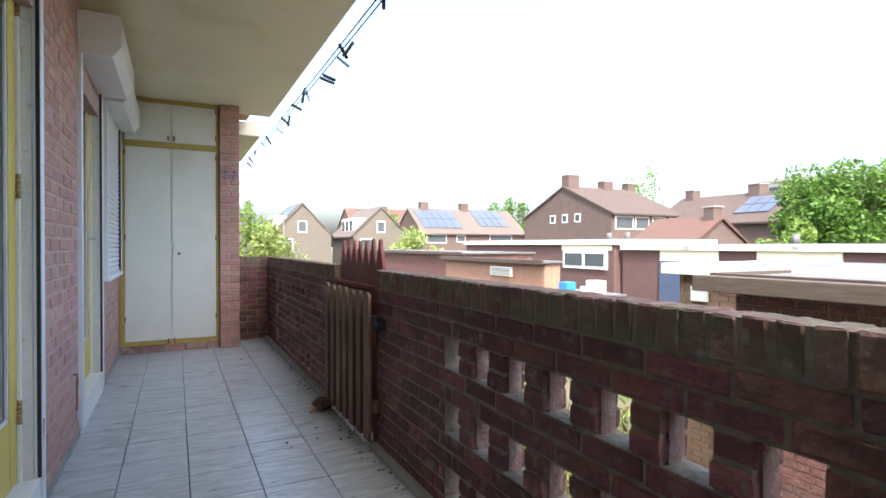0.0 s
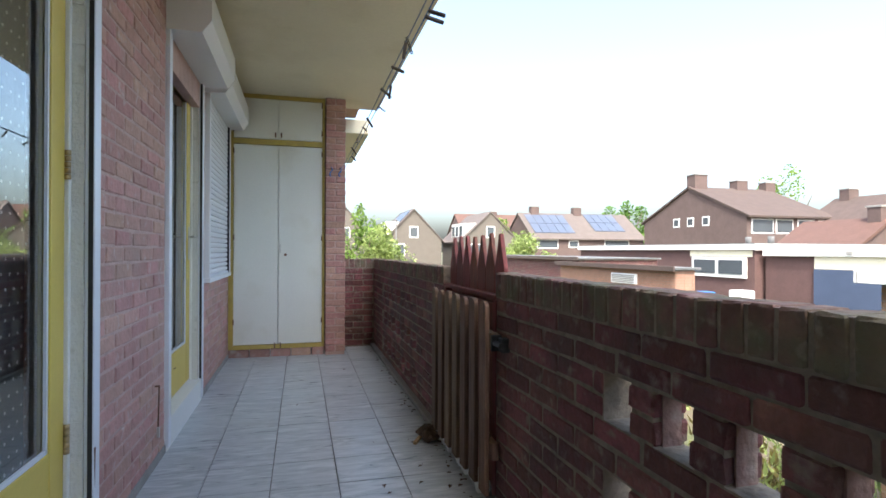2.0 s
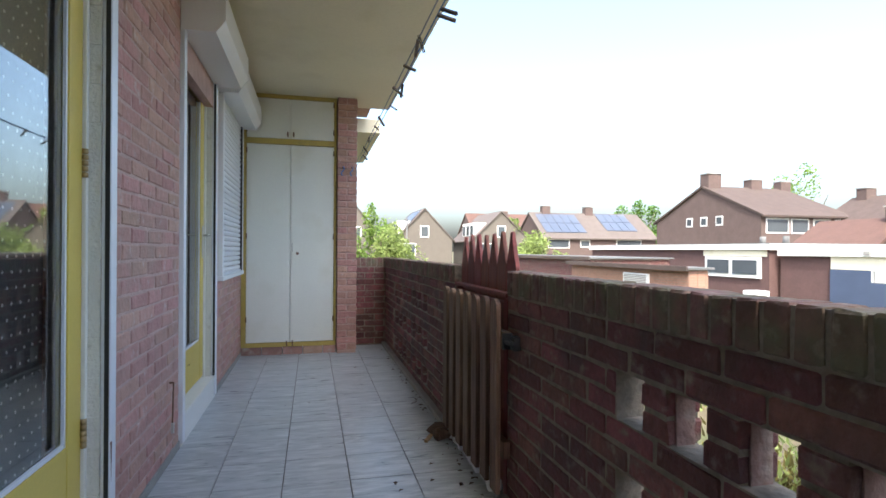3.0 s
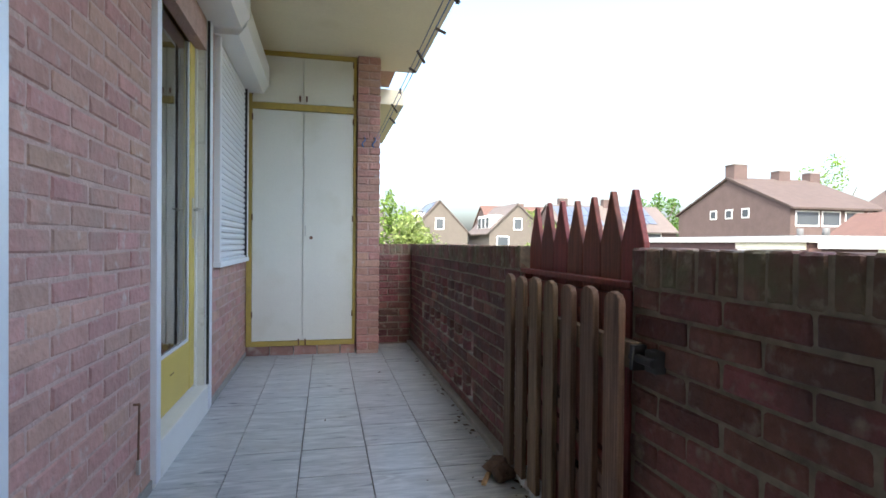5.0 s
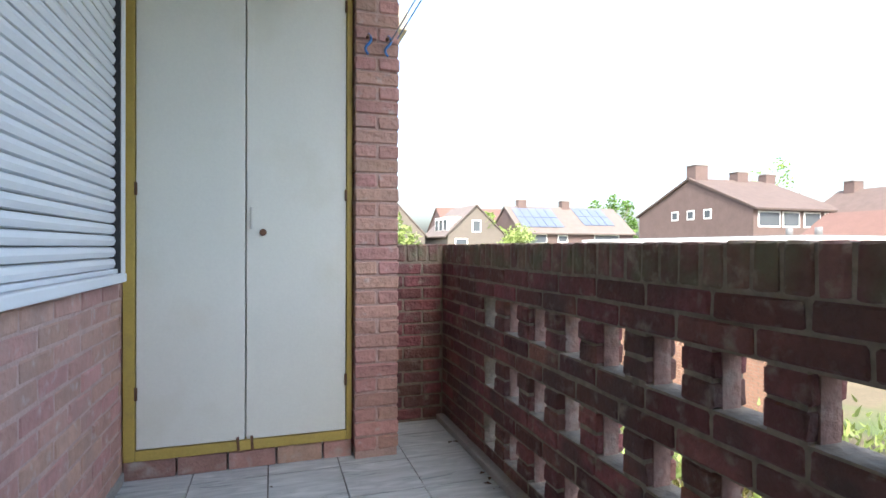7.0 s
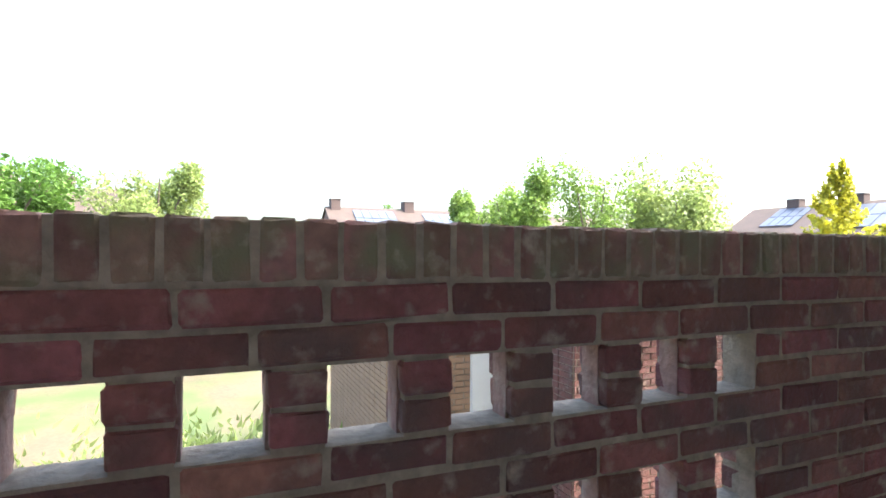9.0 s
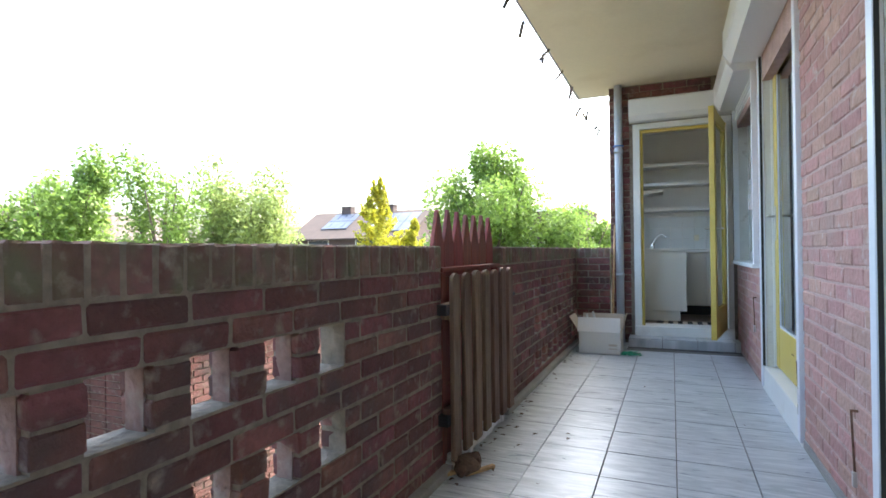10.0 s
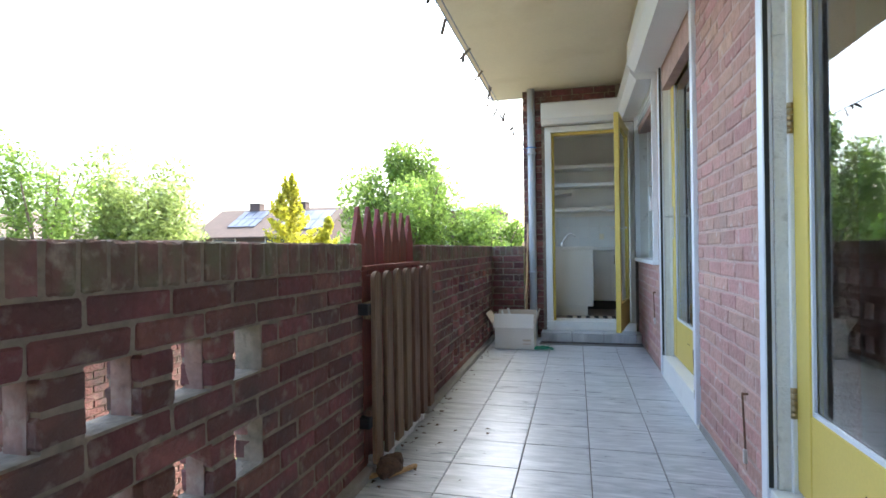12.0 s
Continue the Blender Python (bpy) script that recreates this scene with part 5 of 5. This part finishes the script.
V_half = variants("brick", PT, 0.098, CP - 0.011, "brick_dark")
V_row = variants("brick", PT + 0.004, 0.059, 0.106, "brick_cap", 5)
PXC = PX + PT / 2
COURSES = [TOP - 0.105 - 0.010 - CP * (i + 0.5) + 0.004 for i in range(13)]
OPEN = {2, 3, 6, 7, 10, 11}


def parapet(nm, y0, y1, o0, n_open, phase):
    """One openwork stretch: soldier cap, two solid courses, two courses of gaps, and so on down."""
    p = thing(nm, "dark red openwork brick parapet with an upright brick cap", "parapet", kind="structure")
    o1 = o0 + n_open * BP
    bm = bmesh.new()
    add_box(bm, PX + 0.0035, PX + PT - 0.005, y0 + 0.006, y1 - 0.006, TOP - 0.112, TOP - 0.006)
    for i, z in enumerate(COURSES):
        zz = (z - CP / 2 - 0.0005, z + CP / 2 + 0.0005)
        if i in OPEN:
            add_box(bm, PX + 0.006, PX + PT - 0.0075, y0 + 0.006, o0 - 0.004, *zz)
            add_box(bm, PX + 0.006, PX + PT - 0.0075, o1 - 0.106, y1 - 0.006, *zz)
            for k in range(n_open - 1):
                c = o0 + (k + 1) * BP - 0.053
                add_box(bm, PX + 0.006, PX + PT - 0.0075, c - 0.044, c + 0.044, *zz)
                part("cement_coat", box_bm(PX + 0.030, PX + PT - 0.020, c - 0.0515, c + 0.0515, *zz), "cement_coat", p)
        else:
            add_box(bm, PX + 0.006, PX + PT - 0.0075, y0 + 0.006, y1 - 0.006, *zz)
    add_box(bm, PX + 0.006, PX + PT - 0.0075, y0 + 0.006, y1 - 0.006, -0.3, COURSES[-1])
    part("mortar_core", bm, "mortar", p)
    n = int((y1 - y0) / 0.0693)
    pitch_r = (y1 - y0) / n
    for k in range(n):
        lay(p, V_row, PXC, y0 + (k + 0.5) * pitch_r, TOP - 0.055, jog=0.0015)
    for i, z in enumerate(COURSES):
        if i in OPEN:
            for k in range(n_open - 1):
                lay(p, V_half, PXC, o0 + (k + 1) * BP - 0.053, z, jog=0.004)
            spans = ((y0, o0), (o1 - 0.107, y1))
        else:
            spans = ((y0, y1),)
        for a, b in spans:
            off = phase + (BP / 2 if i % 2 else 0)
            k = math.floor((a - off) / BP)
            y = off + k * BP
            while y < b - 0.005:
                ya, yb = max(y, a), min(y + BP, b)
                w = yb - ya
                if w > BP - 0.003:
                    lay(p, V_str, PXC, (ya + yb) / 2, z)
                elif w > 0.035:
                    ob = lay(p, V_half, PXC, (ya + yb) / 2, z)
                    ob.scale = (1, (w - 0.011) / 0.098, 1)
                y += BP
    return p


YE = 5.62
parapet("wall_parapet_far", GB, YE + 0.2, 3.242, 8, 4.113 - BP * 20 - 0.045)
parapet("wall_parapet_near", KY + 0.02, GA, -1.078, 8, 0.255 - BP * 20)

# return walls that close the parapet at both ends
V_rx = variants("brick", BP - 0.011, 0.1, CP - 0.011, "brick_dark")
V_rr = variants("brick", 0.056, 0.1, 0.098, "brick_cap")
for nm, y, x0, x1 in (("wall_return_far", YE, 0.50, PX), ("wall_return_near", KY + 0.125, 0.497, PX)):
    p = thing(nm, "dark red brick return wall joining the parapet", "wall", kind="structure")
    s = 1 if y > 2 else -1
    yc = y + s * 0.05
    part("mortar_core", box_bm(x0, x1 - 0.002, yc - 0.042, yc + 0.042, -0.2, TOP - 0.012), "mortar", p)
    for k in range(int((x1 - x0) / 0.066)):
        lay(p, V_rr, x0 + 0.033 + k * 0.066, yc, TOP - 0.052, jog=0.001)
    for i, z in enumerate(COURSES):
        for k in range(3):
            a, b = x0 + k * BP - (BP / 2 if i % 2 else 0), x0 + (k + 1) * BP - (BP / 2 if i % 2 else 0)
            a, b = max(a, x0), min(b, x1 - 0.003)
            if b - a > 0.03:
                ob = lay(p, V_rx, (a + b) / 2, yc, z, jog=0.001)
                ob.scale = ((b - a - 0.011) / (BP - 0.011), 1, 1)

# brick facing of the house wall between and beside the openings
V_w = variants("brick", 0.03, BP - 0.010, CP - 0.009, "brick_wall")
V_wh = variants("brick", 0.03, 0.098, CP - 0.009, "brick_wall")


def facing(y0, y1, z0, z1):
    z, i = z0 + CP / 2, 0
    while z < z1 - 0.01:
        y = y0 - (BP / 2 if i % 2 else 0)
        while y < y1 - 0.01:
            a, b = max(y, y0), min(y + BP, y1)
            if b - a > BP - 0.003:
                lay(wall, V_w, WX - 0.0145, (a + b) / 2, z, jog=0.0012)
            elif b - a > 0.03:
                ob = lay(wall, V_wh, WX - 0.0145, (a + b) / 2, z, jog=0.0012)
                ob.scale = (1, (b - a - 0.010) / 0.098, 1)
            y += BP
        z += CP
        i += 1


facing(D1[1] + 0.053, D2[0] - 0.053, 0.02, CZ)
facing(D2[1] + 0.053, CUP, 0.02, 0.870)
facing(KY, D1[0] - 0.053, 0.02, 0.855)
part("plinth_band", box_bm(WX - 0.01, WX + 0.010, D1[1] + 0.06, D2[0] - 0.06, -0.004, 0.045, 0.006), "concrete", wall, "grey cement skirting")
part("plinth_band", box_bm(WX - 0.01, WX + 0.010, D2[1] + 0.06, CUP, -0.004, 0.045, 0.006), "concrete", wall)
part("plinth_band", box_bm(PX - 0.045, PX + 0.006, GB, YE, -0.004, 0.035, 0.008), "concrete", floor, "grey cement gutter edge")
part("plinth_band", box_bm(PX - 0.045, PX + 0.006, KY + 0.1, GA, -0.004, 0.035, 0.008), "concrete", floor)

# pillar beside the cupboard
pil = thing("brick_pillar", "pink red brick pillar rising to the ceiling", "pillar", kind="structure")
PL0, PL1, PLY = 0.268, 0.484, 5.165
part("mortar_core", box_bm(PL0 + 0.006, PL1 - 0.008, PLY + 0.008, 6.0, -0.1, CZ), "mortar_wall", pil)
V_p = variants("brick", PL1 - PL0 - 0.004, 0.1, CP - 0.010, "brick_wall")
V_ph = variants("brick", 0.1, 0.21, CP - 0.010, "brick_wall")
for i in range(45):
    z = 0.035 + (i + 0.5) * CP
    if z > CZ - 0.02:
        break
    if i % 2:
        lay(pil, V_p, (PL0 + PL1) / 2, PLY + 0.05, z)
        lay(pil, V_ph, PL1 - 0.05, PLY + 0.21, z)
    else:
        lay(pil, V_ph, PL0 + 0.052, PLY + 0.105, z)
        lay(pil, V_ph, PL1 - 0.052, PLY + 0.105, z)

# brick strip of the kitchen wall beside the downpipe and over the door
V_k = variants("brick", BP - 0.011, 0.03, CP - 0.010, "brick_dark")
z, i = 0.03, 0
while z < CZ - 0.03:
    zc = z + CP / 2
    spans = [(KX1 + 0.10, 0.50)]
    if zc > 2.615:
        spans = [(WX + 0.21, 0.50)]
    for a0, b0 in spans:
        x = a0 - (BP / 2 if i % 2 else 0)
        while x < b0 - 0.02:
            a, b = max(x, a0), min(x + BP, b0)
            if b - a > 0.03:
                ob = lay(kw, V_k, (a + b) / 2, KY - 0.012, zc, jog=0.001)
                ob.scale = ((b - a - 0.011) / (BP - 0.011), 1, 1)
            x += BP
    z += CP
    i += 1

# ---- floor tiles ----
TX, TY, TP = -0.123, 4.792, 0.3185
tiles_me = mesh_of("tile", box_bm(-TP / 2 + 0.0025, TP / 2 - 0.0025, -TP / 2 + 0.0025, TP / 2 - 0.0025, -0.009, 0.0, 0.0015), "tile")
j = -20
while TY + j * TP < 5.9:
    y0, y1 = max(TY + j * TP, KY + 0.005), min(TY + (j + 1) * TP, 5.75)
    for i in range(-3, 5):
        x0, x1 = max(TX + i * TP, WX + 0.002), min(TX + (i + 1) * TP, PX - 0.002)
        if y1 - y0 > 0.02 and y0 < KY + 0.28:
            x0 = max(x0, KX1 + 0.13)
        if x1 - x0 > 0.02 and y1 - y0 > 0.02:
            piece("tile", tiles_me, floor, ((x0 + x1) / 2, (y0 + y1) / 2, rb.uniform(-.0008, .0004)), (0, 0, 0), ((x1 - x0) / TP, (y1 - y0) / TP, 1))
    j += 1
